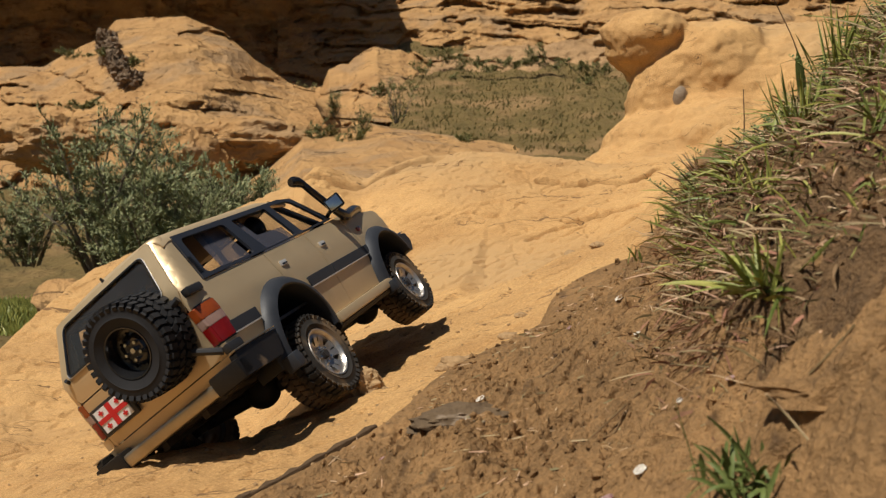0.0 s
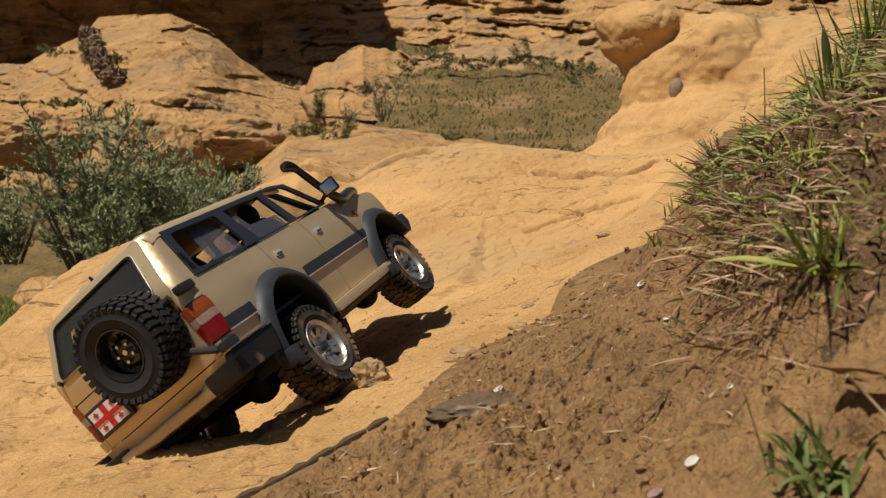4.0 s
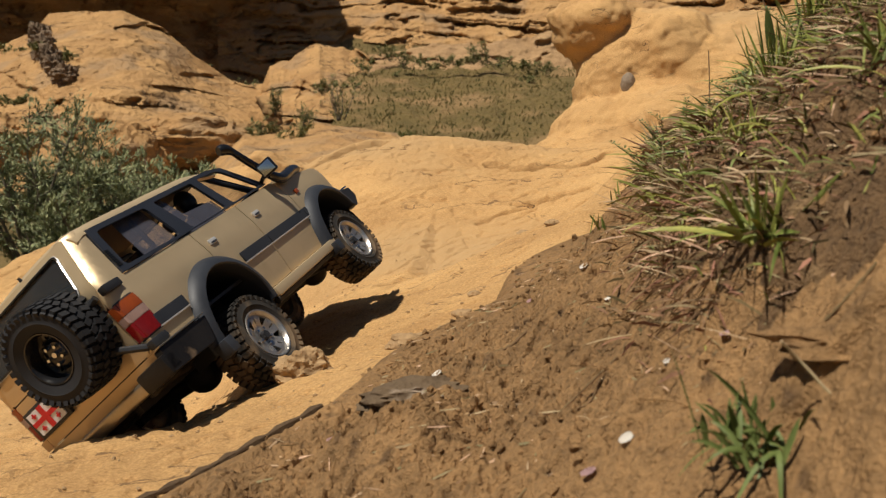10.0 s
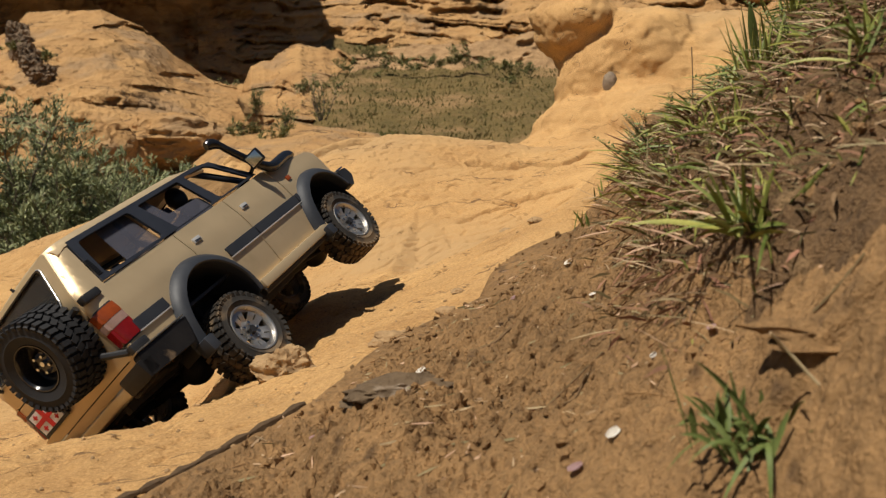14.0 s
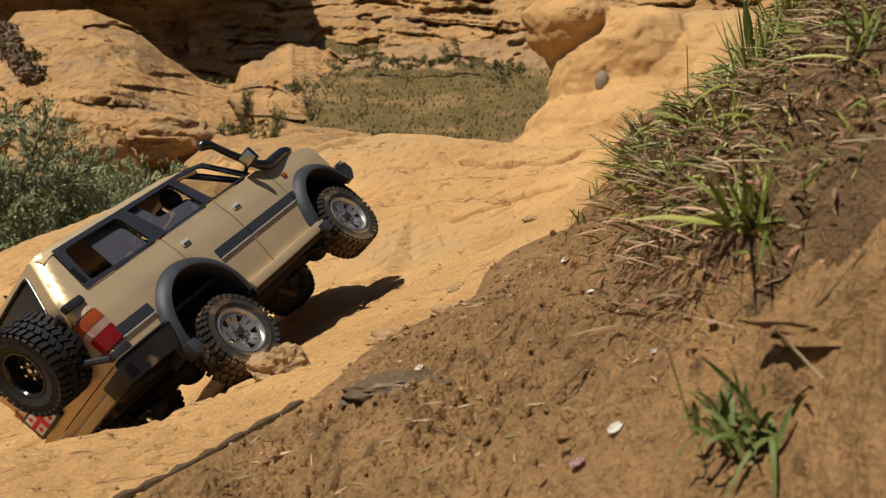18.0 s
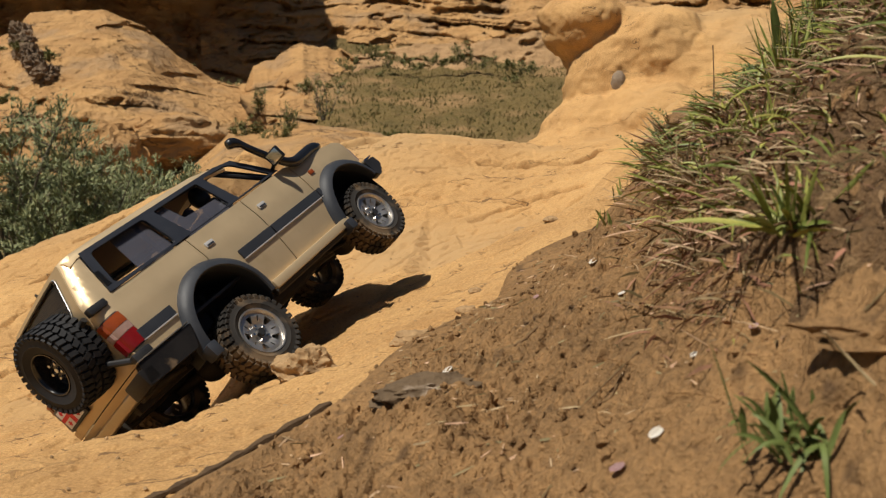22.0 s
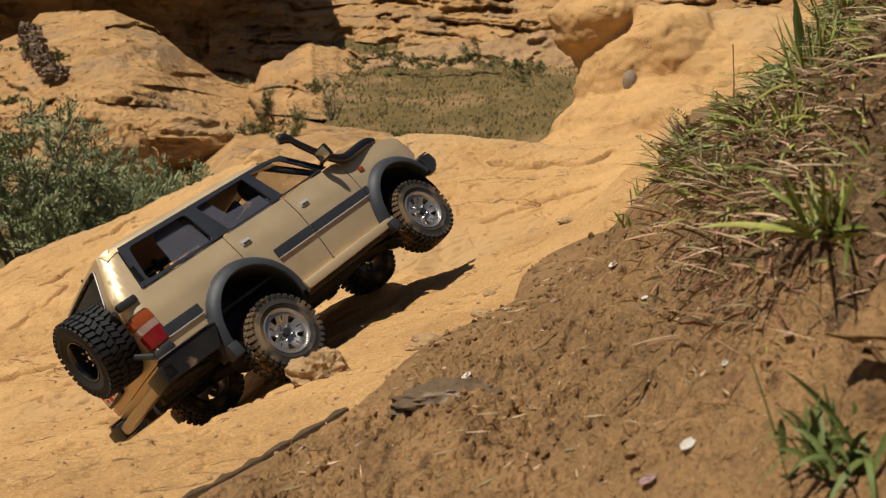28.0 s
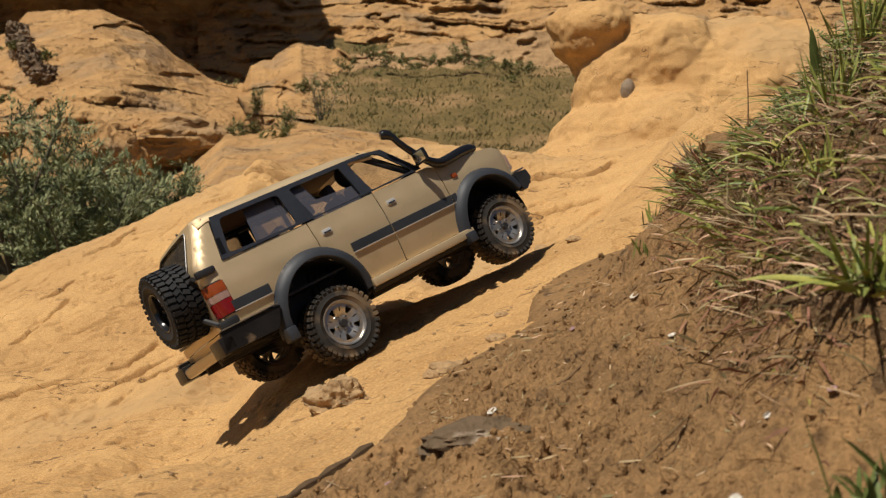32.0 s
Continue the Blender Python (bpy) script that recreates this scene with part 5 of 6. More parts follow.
DULL_BLADE = surface("dull_meadow_blade", (0.085, 0.078, 0.024), (0.24, 0.185, 0.065), scale=1.2, rough=0.8, bump=0.0, island=0.4)
BARK = surface("grey_bark", (0.10, 0.08, 0.055), (0.22, 0.18, 0.13), scale=40, rough=0.85, bump=0.3)
BARK_DARK = surface("rotten_bark", (0.05, 0.03, 0.016), (0.15, 0.095, 0.05), scale=90, rough=0.9, bump=0.8, stretch=(1, 1, 1), depth=0.002)
PETAL = surface("white_petal", (0.80, 0.76, 0.68), (0.90, 0.86, 0.78), scale=200, rough=0.6, bump=0.05, depth=0.0005)
PINK = surface("pink_petal", (0.40, 0.24, 0.24), (0.56, 0.38, 0.36), scale=200, rough=0.6, bump=0.05, depth=0.0005)
GREY_STONE = surface("grey_stone", (0.07, 0.046, 0.026), (0.20, 0.135, 0.075), scale=45, rough=0.85, bump=0.8, fine=7, spots=(0.45, 0.36, 0.27), spot_size=24,
                     spot_edge=0.53, depth=0.003)
CLOD_STONE = surface("crumbly_sandstone", (0.20, 0.125, 0.06), (0.55, 0.36, 0.18), scale=40, rough=0.92, bump=0.9, fine=8, spots=(0.16, 0.10, 0.05), spot_size=30,
                     spot_edge=0.58, depth=0.003)


class Strips:
    """Gathers many thin blades into one mesh."""
    def __init__(self):
        self.v, self.f = [], []

    def blade(self, base, tip, width, sag=0.0, n=4, side=None, fold=0.0):
        base, tip = np.asarray(base, float), np.asarray(tip, float)
        d = tip - base
        if side is None:
            side = np.cross(d, (random.uniform(-1, 1), random.uniform(-1, 1), random.uniform(-0.3, 1)))
        side = side / (np.linalg.norm(side) + 1e-9)
        up = np.cross(side, d)
        up = up / (np.linalg.norm(up) + 1e-9)
        s = len(self.v)
        for k in range(n + 1):
            t = k / n
            c = base + d * t + np.array((0, 0, -sag * t * t))
            w = width * (0.55 + 0.9 * t) * (1 - t**3) if k < n else 0.02 * width
            self.v += [(c - side * w).tolist(), (c + up * fold * w).tolist(), (c + side * w).tolist()]
        for k in range(n):
            a = s + 3 * k
            self.f += [(a, a + 1, a + 4, a + 3), (a + 1, a + 2, a + 5, a + 4)]

    def leaf(self, at, way, length, width, normal):
        at, way, normal = np.asarray(at, float), np.asarray(way, float), np.asarray(normal, float)
        way = way / (np.linalg.norm(way) + 1e-9)
        side = np.cross(way, normal)
        side = side / (np.linalg.norm(side) + 1e-9)
        s = len(self.v)
        lift = np.cross(side, way)
        pts = [at, at + way * length * 0.45 + side * width, at + way * length, at + way * length * 0.45 - side * width]
        pts[0] = pts[0] + lift * width * 0.3
        pts[2] = pts[2] + lift * width * 0.3
        self.v += [p.tolist() for p in pts]
        self.f += [(s, s + 1, s + 2), (s, s + 2, s + 3)]

    def mesh(self, name, mat):
        me = bpy.data.meshes.new(name)
        me.from_pydata(self.v, [], self.f)
        me.polygons.foreach_set("use_smooth", [True] * len(self.f))
        me.materials.append(mat)
        me.update()
        return me


GX, GY = np.arange(-0.75, 0.63, 0.004), np.arange(0.2, 1.82, 0.004)
_X, _Y = np.meshgrid(GX, GY)
TOP = np.maximum(np.maximum(mud_z(_X, _Y), soil_z(_X, _Y)), rock_z(_X, _Y))


def mz(x, y):
    """Height of the mud or rock at a place."""
    i, j = min(max((y - 0.2) / 0.004, 0), len(GY) - 2), min(max((x + 0.75) / 0.004, 0), len(GX) - 2)
    i0, j0 = int(i), int(j)
    a, b = i - i0, j - j0
    return float((TOP[i0, j0] * (1 - b) + TOP[i0, j0 + 1] * b) * (1 - a) + (TOP[i0 + 1, j0] * (1 - b) + TOP[i0 + 1, j0 + 1] * b) * a)


def tuft(name, x, y, blades, length, width, mat, label, spread=0.8, seed=1, lean=(0, 0), z=None, category="grass tuft"):
    """One tuft of grass at a place on the bank."""
    random.seed(seed)
    st = Strips()
    z = mz(x, y) if z is None else z
    for _ in range(blades):
        a, r = random.uniform(0, 2 * math.pi), random.uniform(0.3, 1.1) * spread
        l = length * random.uniform(0.5, 1.15)
        b = (random.gauss(0, 0.006), random.gauss(0, 0.006), -0.004)
        t = (b[0] + l * (math.cos(a) * r + lean[0]), b[1] + l * (math.sin(a) * r + lean[1]), l * math.sqrt(max(0.1, 1 - min(r, 0.95) ** 2)))
        st.blade(b, t, width * random.uniform(0.7, 1.2), sag=l * random.uniform(0.1, 0.55) * r, n=5, fold=0.35)
    ob = new(name, st.mesh(name, mat))
    ob.location = (x, y, z)
    tagged(ob, label, category, group="grass tufts on the bank")
    return ob


def make_bank_plants():
    random.seed(11)
    # scattered turf: green blades, straw and roots, each one mesh of stuff
    turf, straw, roots, herbs = Strips(), Strips(), Strips(), Strips()

    def spot():
        while True:
            y = random.uniform(0.40, 1.15)
            x = random.uniform(0.05, 0.46)
            d = x - float(bank_edge(y))
            if d > -0.004 and random.random() < np.interp(d, [0, 0.015, 0.10, 0.2], [0.8, 1.0, 0.75, 0.6]) * np.interp(y, [0.4, 0.5, 0.6, 1.3], [0.25, 0.6, 1, 1]):
                return x, y
    dead = Strips()

    def arching(st, x, y, z, l, w, lean, n=5):
        """One blade that rises, bends over and hangs."""
        a, r = random.uniform(0, 6.28), random.uniform(0.4, 1.35)
        tip = (x + l * (r * math.cos(a) * 0.8 + lean), y + l * r * math.sin(a) * 0.8, z + l * (1.0 - 0.5 * r))
        st.blade((x, y, z - 0.002), tip, w, sag=l * random.uniform(0.25, 0.75) * r, n=n, fold=0.35)
    # clumps, some mostly green, some mostly dry
    for _ in range(310):
        cx, cy = spot()
        green = random.choice((0.2, 0.45, 0.65, 0.85))
        size = random.uniform(0.018, 0.040) * float(np.interp(cy, [0.4, 0.7, 1.2], [0.75, 1.0, 1.2]))
        lean = random.gauss(-0.1, 0.45)
        for _ in range(random.randint(9, 22)):
            x, y = cx + random.gauss(0, 0.006), cy + random.gauss(0, 0.006)
            z = mz(x, y)
            if random.random() < green:
                arching(turf, x, y, z, size * random.uniform(0.6, 1.3), random.uniform(0.0006, 0.0014), lean)
            else:
                arching(straw, x, y, z, size * random.uniform(0.5, 1.25), random.uniform(0.0003, 0.0009), lean, 5)
    for _ in range(1500):
        x, y = spot()
        arching(turf, x, y, mz(x, y), random.uniform(0.008, 0.022), random.uniform(0.0006, 0.0013), -0.1, 3)
    # straw lying about, also below the edge
    for _ in range(4600):
        x, y = spot()
        if random.random() < 0.3:
            x -= random.uniform(0, 0.06)
        z = mz(x, y)
        l = random.uniform(0.006, 0.036)
        a = random.uniform(0, 6.28)
        straw.blade((x, y, z + 0.002), (x + l * math.cos(a), y + l * math.sin(a), z + 0.003 + random.uniform(-0.1, 0.5) * l), random.uniform(0.0003, 0.0008), sag=l * random.uniform(0, 0.4), n=4)
    # the brown thatch below it all
    for _ in range(13000):
        x, y = spot()
        if random.random() < 0.35:
            x -= random.uniform(0, 0.045)
        z = mz(x, y)
        l = random.uniform(0.004, 0.022)
        a = random.uniform(0, 6.28)
        dead.blade((x, y, z + 0.001), (x + l * math.cos(a), y + l * math.sin(a), z + random.uniform(-0.2, 0.8) * l), random.uniform(0.0004, 0.0015), sag=l * 0.3, n=2)
    for _ in range(1900):
        y = random.uniform(0.47, 1.14)
        x = float(bank_edge(y)) + random.gauss(0.0, 0.010)
        z = mz(x, y)
        l = random.uniform(0.008, 0.028)
        a = random.uniform(0, 6.28)
        roots.blade((x + 0.008, y, z + 0.009), (x + l * 0.7 * math.cos(a), y + l * math.sin(a), z - random.uniform(-0.5, 0.6) * l), random.uniform(0.0003, 0.0009), sag=l * random.uniform(0.1, 0.7), n=4)
    # feathery herbs along the upper edge
    for _ in range(150):
        x, y = spot()
        if y < 0.70 or random.random() < 0.35:
            continue
        z = mz(x, y)
        h = random.uniform(0.022, 0.048)
        ax, ay = random.gauss(-0.3, 0.35), random.gauss(0, 0.35)
        for k in range(12):
            t = 0.2 + 0.8 * k / 11
            c = (x + ax * h * t, y + ay * h * t, z + h * t * (1 - 0.25 * t))
            for sg in (-1, 1):
                herbs.leaf(c, (sg * random.uniform(0.5, 1) + ax * 0.5, random.uniform(-0.5, 0.5), random.uniform(0.1, 0.6)), 0.0070 * (1.15 - 0.7 * t), 0.0011, (random.uniform(-0.3, 0.3), -0.6, 1))
        herbs.blade((x, y, z), (x + ax * h, y + ay * h, z + h * 0.75), 0.0006, n=4)
    for st, nm, mt, lb, ct in ((turf, "turf_grass", GREEN, "short green grass blades covering the bank top", "grass"), (straw, "dry_straw", DRY, "pale dry grass stalks lying over the bank", "straw"),
                               (dead, "dead_leaves", DEAD, "withered brown grass and leaf bits on the bank", "dead grass"), (roots, "root_fibres", ROOT, "brown root fibres hanging from the bank's broken edge", "roots"), (herbs, "feathery_herbs", LEAF_DARK, "small herbs with feathery green leaves on the bank edge", "herbs")):
        tagged(new(nm, st.mesh(nm, mt)), lb, ct, kind="stuff")
    tuft("grass_tuft", 0.153, 0.450, 64, 0.050, 0.0016, GREEN, "spreading tuft of broad green grass blades on the mud bank", 1.15, 3)
    tuft("grass_tuft", 0.186, 0.590, 26, 0.040, 0.0011, GREEN, "upright tuft of green grass on the bank edge", 0.6, 4)
    tuft("grass_tuft", 0.245, 0.720, 40, 0.062, 0.0012, GREEN, "upright tuft of green grass on the bank edge", 0.5, 5)
    tuft("grass_tuft", 0.300, 0.800, 40, 0.072, 0.0013, GREEN, "tall tuft of green grass on the bank top", 0.45, 6)
    tuft("grass_tuft", 0.225, 0.500, 22, 0.034, 0.0011, GREEN, "green grass tuft among dry stalks", 0.7, 7)
    tuft("grass_tuft", 0.265, 0.620, 26, 0.042, 0.0011, GREEN, "green grass tuft among dry stalks", 0.6, 8)
    tuft("grass_tuft", 0.335, 0.700, 40, 0.070, 0.0014, GREEN, "tall tuft of green grass on the bank top", 0.5, 9)
    tuft("dry_grass_tuft", 0.136, 0.560, 60, 0.030, 0.0006, ROOT, "rusty brown tuft of dry fine grass on the mud", 0.8, 12)
    tuft("dry_grass_tuft", 0.155, 0.640, 50, 0.034, 0.0007, DRY, "pale dry grass tuft at the bank edge", 0.8, 13)
    tuft("dry_grass_tuft", 0.232, 1.02, 60, 0.040, 0.0009, DRY, "pale dry grass tuft at the bank edge", 0.8, 14, lean=(-0.4, 0))
    tuft("dry_grass_tuft", 0.215, 0.92, 60, 0.040, 0.0009, ROOT, "brown dry grass tuft at the bank edge", 0.8, 15, lean=(-0.4, 0))
    tuft("small_weed", 0.190, 1.05, 16, 0.030, 0.0016, GREEN, "small yellowish green weed at the foot of the bank", 0.6, 16, category="weed")
    tuft("small_weed", 0.137, 0.86, 8, 0.018, 0.0014, GREEN, "small green weed on the mud", 0.6, 17, category="weed")
    # soft broad plant close by
    plant = new("broad_leaf_plant")
    plant.location = (0.120, 0.352, mz(0.120, 0.352))
    tagged(plant, "low plant with arching broad dark green blades on the mud", "plant")
    random.seed(22)
    for k in range(84):
        st = Strips()
        a, l = random.uniform(0, 6.28), random.uniform(0.022, 0.056)
        r = random.uniform(0.15, 1.0)
        base = (random.gauss(0.004, 0.013), random.gauss(0, 0.009), -0.003)
        tip = (base[0] + l * r * math.cos(a), base[1] + 0.7 * l * r * math.sin(a), l * random.uniform(0.45, 0.95))
        st.blade(base, tip, random.uniform(0.0010, 0.0019), sag=l * random.uniform(0.3, 1.2) * r, n=8, fold=0.4)
        blade = new("blade", st.mesh("blade", LEAF_DARK))
        blade.parent = plant
    bm = bmesh.new()
    add_tube(bm, bez([(0.004, -0.012, 0.046), (0.014, -0.010, 0.036), (0.026, -0.022, 0.024), (0.044, -0.036, 0.022)], 6), 0.0006, 7)
    part("dry_stalk", bm, DRY, plant, "pale bent dry stalk")
    boulder("mud_lip", Vector((0.170, 0.361, 0.2640)), (0.044, 0.018, 0.0065), 27, MUD, "overhanging lip of mud above a dark hollow", "clod", rough=0.35, level=4, ridge=0.3, turn=-0.15)
    # the single broad leaf standing up
    st = Strips()
    st.blade((0, 0, 0), (-0.012, -0.004, 0.062), 0.0062, n=7, side=np.array((0.9, 0.3, 0.1)), fold=0.3)
    ob = new("broad_leaf", st.mesh("broad_leaf", LEAF_DARK))
    ob.location = (0.298, 0.885, 0.398)
    tagged(ob, "single upright dark green lance-shaped leaf", "leaf")
    # tall thin seed stalks
    for i, (x, y, h, lx) in enumerate(((0.302, 0.90, 0.105, -0.035), (0.255, 0.95, 0.075, -0.002), (0.36, 0.86, 0.11, 0.02), (0.37, 0.80, 0.10, -0.03), (0.215, 1.05, 0.04, -0.03))):
        bm = bmesh.new()
        add_tube(bm, bez([(0, 0, 0), (lx * 0.3, 0, h * 0.5), (lx, 0.004, h)], 5), [0.0008] * 6 + [0.0006] * 5, 6)
        ob = part("seed_stalk", bm, ROOT)
        ob.location = (x, y, mz(x, y))
        tagged(ob, "thin brown dry seed stalk", "stalk", group="seed stalks on the bank")
        if i == 0:
            bm = bmesh.new()
            bmesh.ops.create_icosphere(bm, subdivisions=2, radius=1, matrix=Matrix.LocRotScale((lx, 0.004, h), None, (0.005, 0.004, 0.003)))
            part("seed_head", bm, ROOT, ob)


def make_litter():
    random.seed(31)
    bits, clods, grit = Strips(), bmesh.new(), bmesh.new()
    for _ in range(1150):
        y = random.uniform(0.38, 1.1)
        x = random.uniform(-0.16, 0.22)
        b = float(np.interp(y, BORDER_Y, BORDER_X))
        if x < b + 0.012:
            continue
        z = mz(x, y)
        l = random.uniform(0.003, 0.018)
        a = random.gauss(0.5, 0.7)
        bits.blade((x, y, z + 0.0012), (x + l * math.cos(a), y + l * math.sin(a), z + 0.0015 + l * random.uniform(-0.1, 0.3)), random.uniform(0.0004, 0.0011), n=2)
    tagged(new("straw_bits", bits.mesh("straw_bits", DRY)), "short bits of dry straw scattered on the mud", "straw", kind="stuff")
    for _ in range(850):
        y = random.uniform(0.42, 1.15)
        x = random.uniform(-0.14, 0.22)
        b = float(np.interp(y, BORDER_Y, BORDER_X))
        if x < b + 0.004:
            continue
        r = random.uniform(0.0012, 0.0038) * (1.4 if random.random() < 0.15 else 1)
        rot = Euler((random.uniform(0, 6), random.uniform(0, 6), random.uniform(0, 6)))
        m = Matrix.LocRotScale((x, y, mz(x, y) + r * 0.25), rot, (r * random.uniform(0.7, 1.5), r, r * random.uniform(0.5, 0.9)))
        made = bmesh.ops.create_icosphere(clods, subdivisions=1, radius=1, matrix=m)["verts"]
        for v in made:
            v.co += Vector((random.uniform(-1, 1), random.uniform(-1, 1), random.uniform(-1, 1))) * r * 0.22
    ob = part("mud_clods", clods, MUD, smooth_faces=False)
    tagged(ob, "crumbs and small clods of brown mud", "clods", kind="stuff")
    for _ in range(500):
        y, x = random.uniform(0.55, 1.7), random.uniform(-0.7, 0.25)
        r = random.uniform(0.0006, 0.0022)
        m = Matrix.LocRotScale((x, y, mz(x, y) + r * 0.4), Euler((random.uniform(0, 6), 0, random.uniform(0, 6))), (r * 1.4, r, r * 0.8))
        bmesh.ops.create_icosphere(grit, subdivisions=1, radius=1, matrix=m)
    ob = part("rock_grit", grit, CLOD_STONE, smooth_faces=False)
    tagged(ob, "loose sandstone grit on the slab", "grit", kind="stuff")
    # petals
    for x, y, l, mat, lb in ((0.0800, 0.4150, 0.0046, PETAL, "fallen white petal on the mud"), (-0.016, 0.663, 0.0046, PETAL, "fallen white petal on the mud"),
                             (0.1061, 0.451, 0.0026, PETAL, "small white petal on the mud"), (0.105, 0.759, 0.0045, PETAL, "fallen white petal on the mud"),
                             (0.1061, 0.637, 0.0032, PETAL, "small white petal on the mud"), (-0.088, 0.60, 0.003, PINK, "fallen pink petal on the mud"),
                             (0.0650, 0.830, 0.0034, PINK, "fallen pink petal on the mud"), (0.063, 0.415, 0.0046, PINK, "wilted pink petal on the mud"),
                             (0.1304, 0.435, 0.003, PINK, "wilted pink petal on the mud")):
        bm = bmesh.new()
        rings = []
        for k in range(5):
            t = k / 4
            w = 0.55 * l * math.sin(math.pi * (0.12 + 0.76 * t)) ** 0.7
            rings.append([bm.verts.new((l * 1.7 * (t - 0.5), w * s, 0.0012 + 0.35 * l * (s * s) * 0.6 + 0.2 * l * (t - 0.5) ** 2)) for s in (-1, -0.5, 0, 0.5, 1)])
        for r0, r1 in zip(rings, rings[1:]):
            for i in range(4):
                bm.faces.new((r0[i], r0[i + 1], r1[i + 1], r1[i]))
        bmesh.ops.solidify(bm, geom=bm.faces[:], thickness=0.0003)
        ob = part("petal", bm, mat)
        ob.matrix_basis = pose(x, y, mz(x, y) + 0.0008, random.uniform(14, 24), random.uniform(-32, -22), random.uniform(-10, 30))
        tagged(ob, lb, "petal", group="petals on the mud")
    # stones and sticks
    ob = boulder("flat_stone", Vector((-0.029, 0.604, mz(-0.029, 0.604) + 0.001)), (0.037, 0.017, 0.0100), 14, GREY_STONE, "flat dark grey stone with a pale crust, bedded in mud", "stone", rough=0.26, level=4, turn=0.45, ridge=0.6)
    boulder("crumbly_stone", Vector((-0.149, 0.853, mz(-0.149, 0.853) + 0.004)), (0.029, 0.021, 0.021), 23, CLOD_STONE,
            "crumbly tan lump of sandstone on the slab", "stone", rough=0.30, level=5, turn=0.35, ridge=0.4)
    for x, y, r, sd in ((-0.050, 0.850, 0.011, 41), (-0.036, 0.858, 0.008, 43), (-0.062, 0.842, 0.006, 46), (0.004, 0.935, 0.007, 44), (0.018, 1.085, 0.006, 45), (0.10, 1.40, 0.008, 47), (0.13, 1.28, 0.007, 48)):
        boulder("mud_lump", Vector((x, y, mz(x, y) + r * 0.2)), (r * 1.5, r, r * 0.7), sd, CLOD_STONE, "small crumbling lump of dried mud", "lump", rough=0.35, level=3, ridge=0.25)
    for x, y, sx, sy, sz, sd in ((0.258, 1.06, 0.045, 0.06, 0.035, 61), (0.25, 0.97, 0.035, 0.05, 0.030, 62), (0.235, 0.88, 0.035, 0.05, 0.026, 63)):
        boulder("turf_edge_clod", Vector((x, y, mz(x, y) - 0.004)), (sx, sy, sz * 0.8), sd, MUD, "rooty clod of earth at the bank's broken edge", "clod", rough=0.3, level=4, ridge=0.3)
    for pts, r, lb in ((((-0.215, 0.575), (-0.18, 0.602), (-0.145, 0.626), (-0.104, 0.668)), 0.0042, "dark rotten stick along the mud's edge"),
                       (((0.150, 0.845), (0.165, 0.825), (0.172, 0.80)), 0.0011, "thin dry twig on the mud"), (((0.10, 0.80), (0.125, 0.815)), 0.0009, "thin dry twig on the mud"),
                       (((0.0211, 0.702), (0.0386, 0.695), (0.0527, 0.694)), 0.0016, "short dark stick on the mud"), (((0.0587, 0.512), (0.0922, 0.515)), 0.0008, "thin straw stalk on the mud"),
                       (((0.1071, 0.495), (0.1055, 0.508)), 0.0008, "short piece of straw on the mud"), (((0.0687, 0.508), (0.0765, 0.512), (0.0832, 0.517)), 0.0008, "short piece of straw on the mud"),
                       (((0.0269, 0.431), (0.0336, 0.438), (0.0456, 0.445)), 0.0009, "short piece of straw on the mud"), (((0.1215, 0.470), (0.1266, 0.476)), 0.0018, "short brown piece of bark on the mud"),
                       (((0.150, 0.3647), (0.158, 0.3645), (0.170, 0.3661)), 0.0009, "pale bent dry stalk on the bank")):
        bm = bmesh.new()
        line = bez([(x, y, mz(x, y) + r * 0.6) for x, y in pts], 6)
        add_tube(bm, line, [r * (0.75 + 0.35 * math.sin(k * 2.3)) for k in range(len(line))], 7)
        ob = part("stick", bm, BARK_DARK if r > 0.003 else ROOT)
        tagged(ob, lb, "stick", group="sticks on the mud")


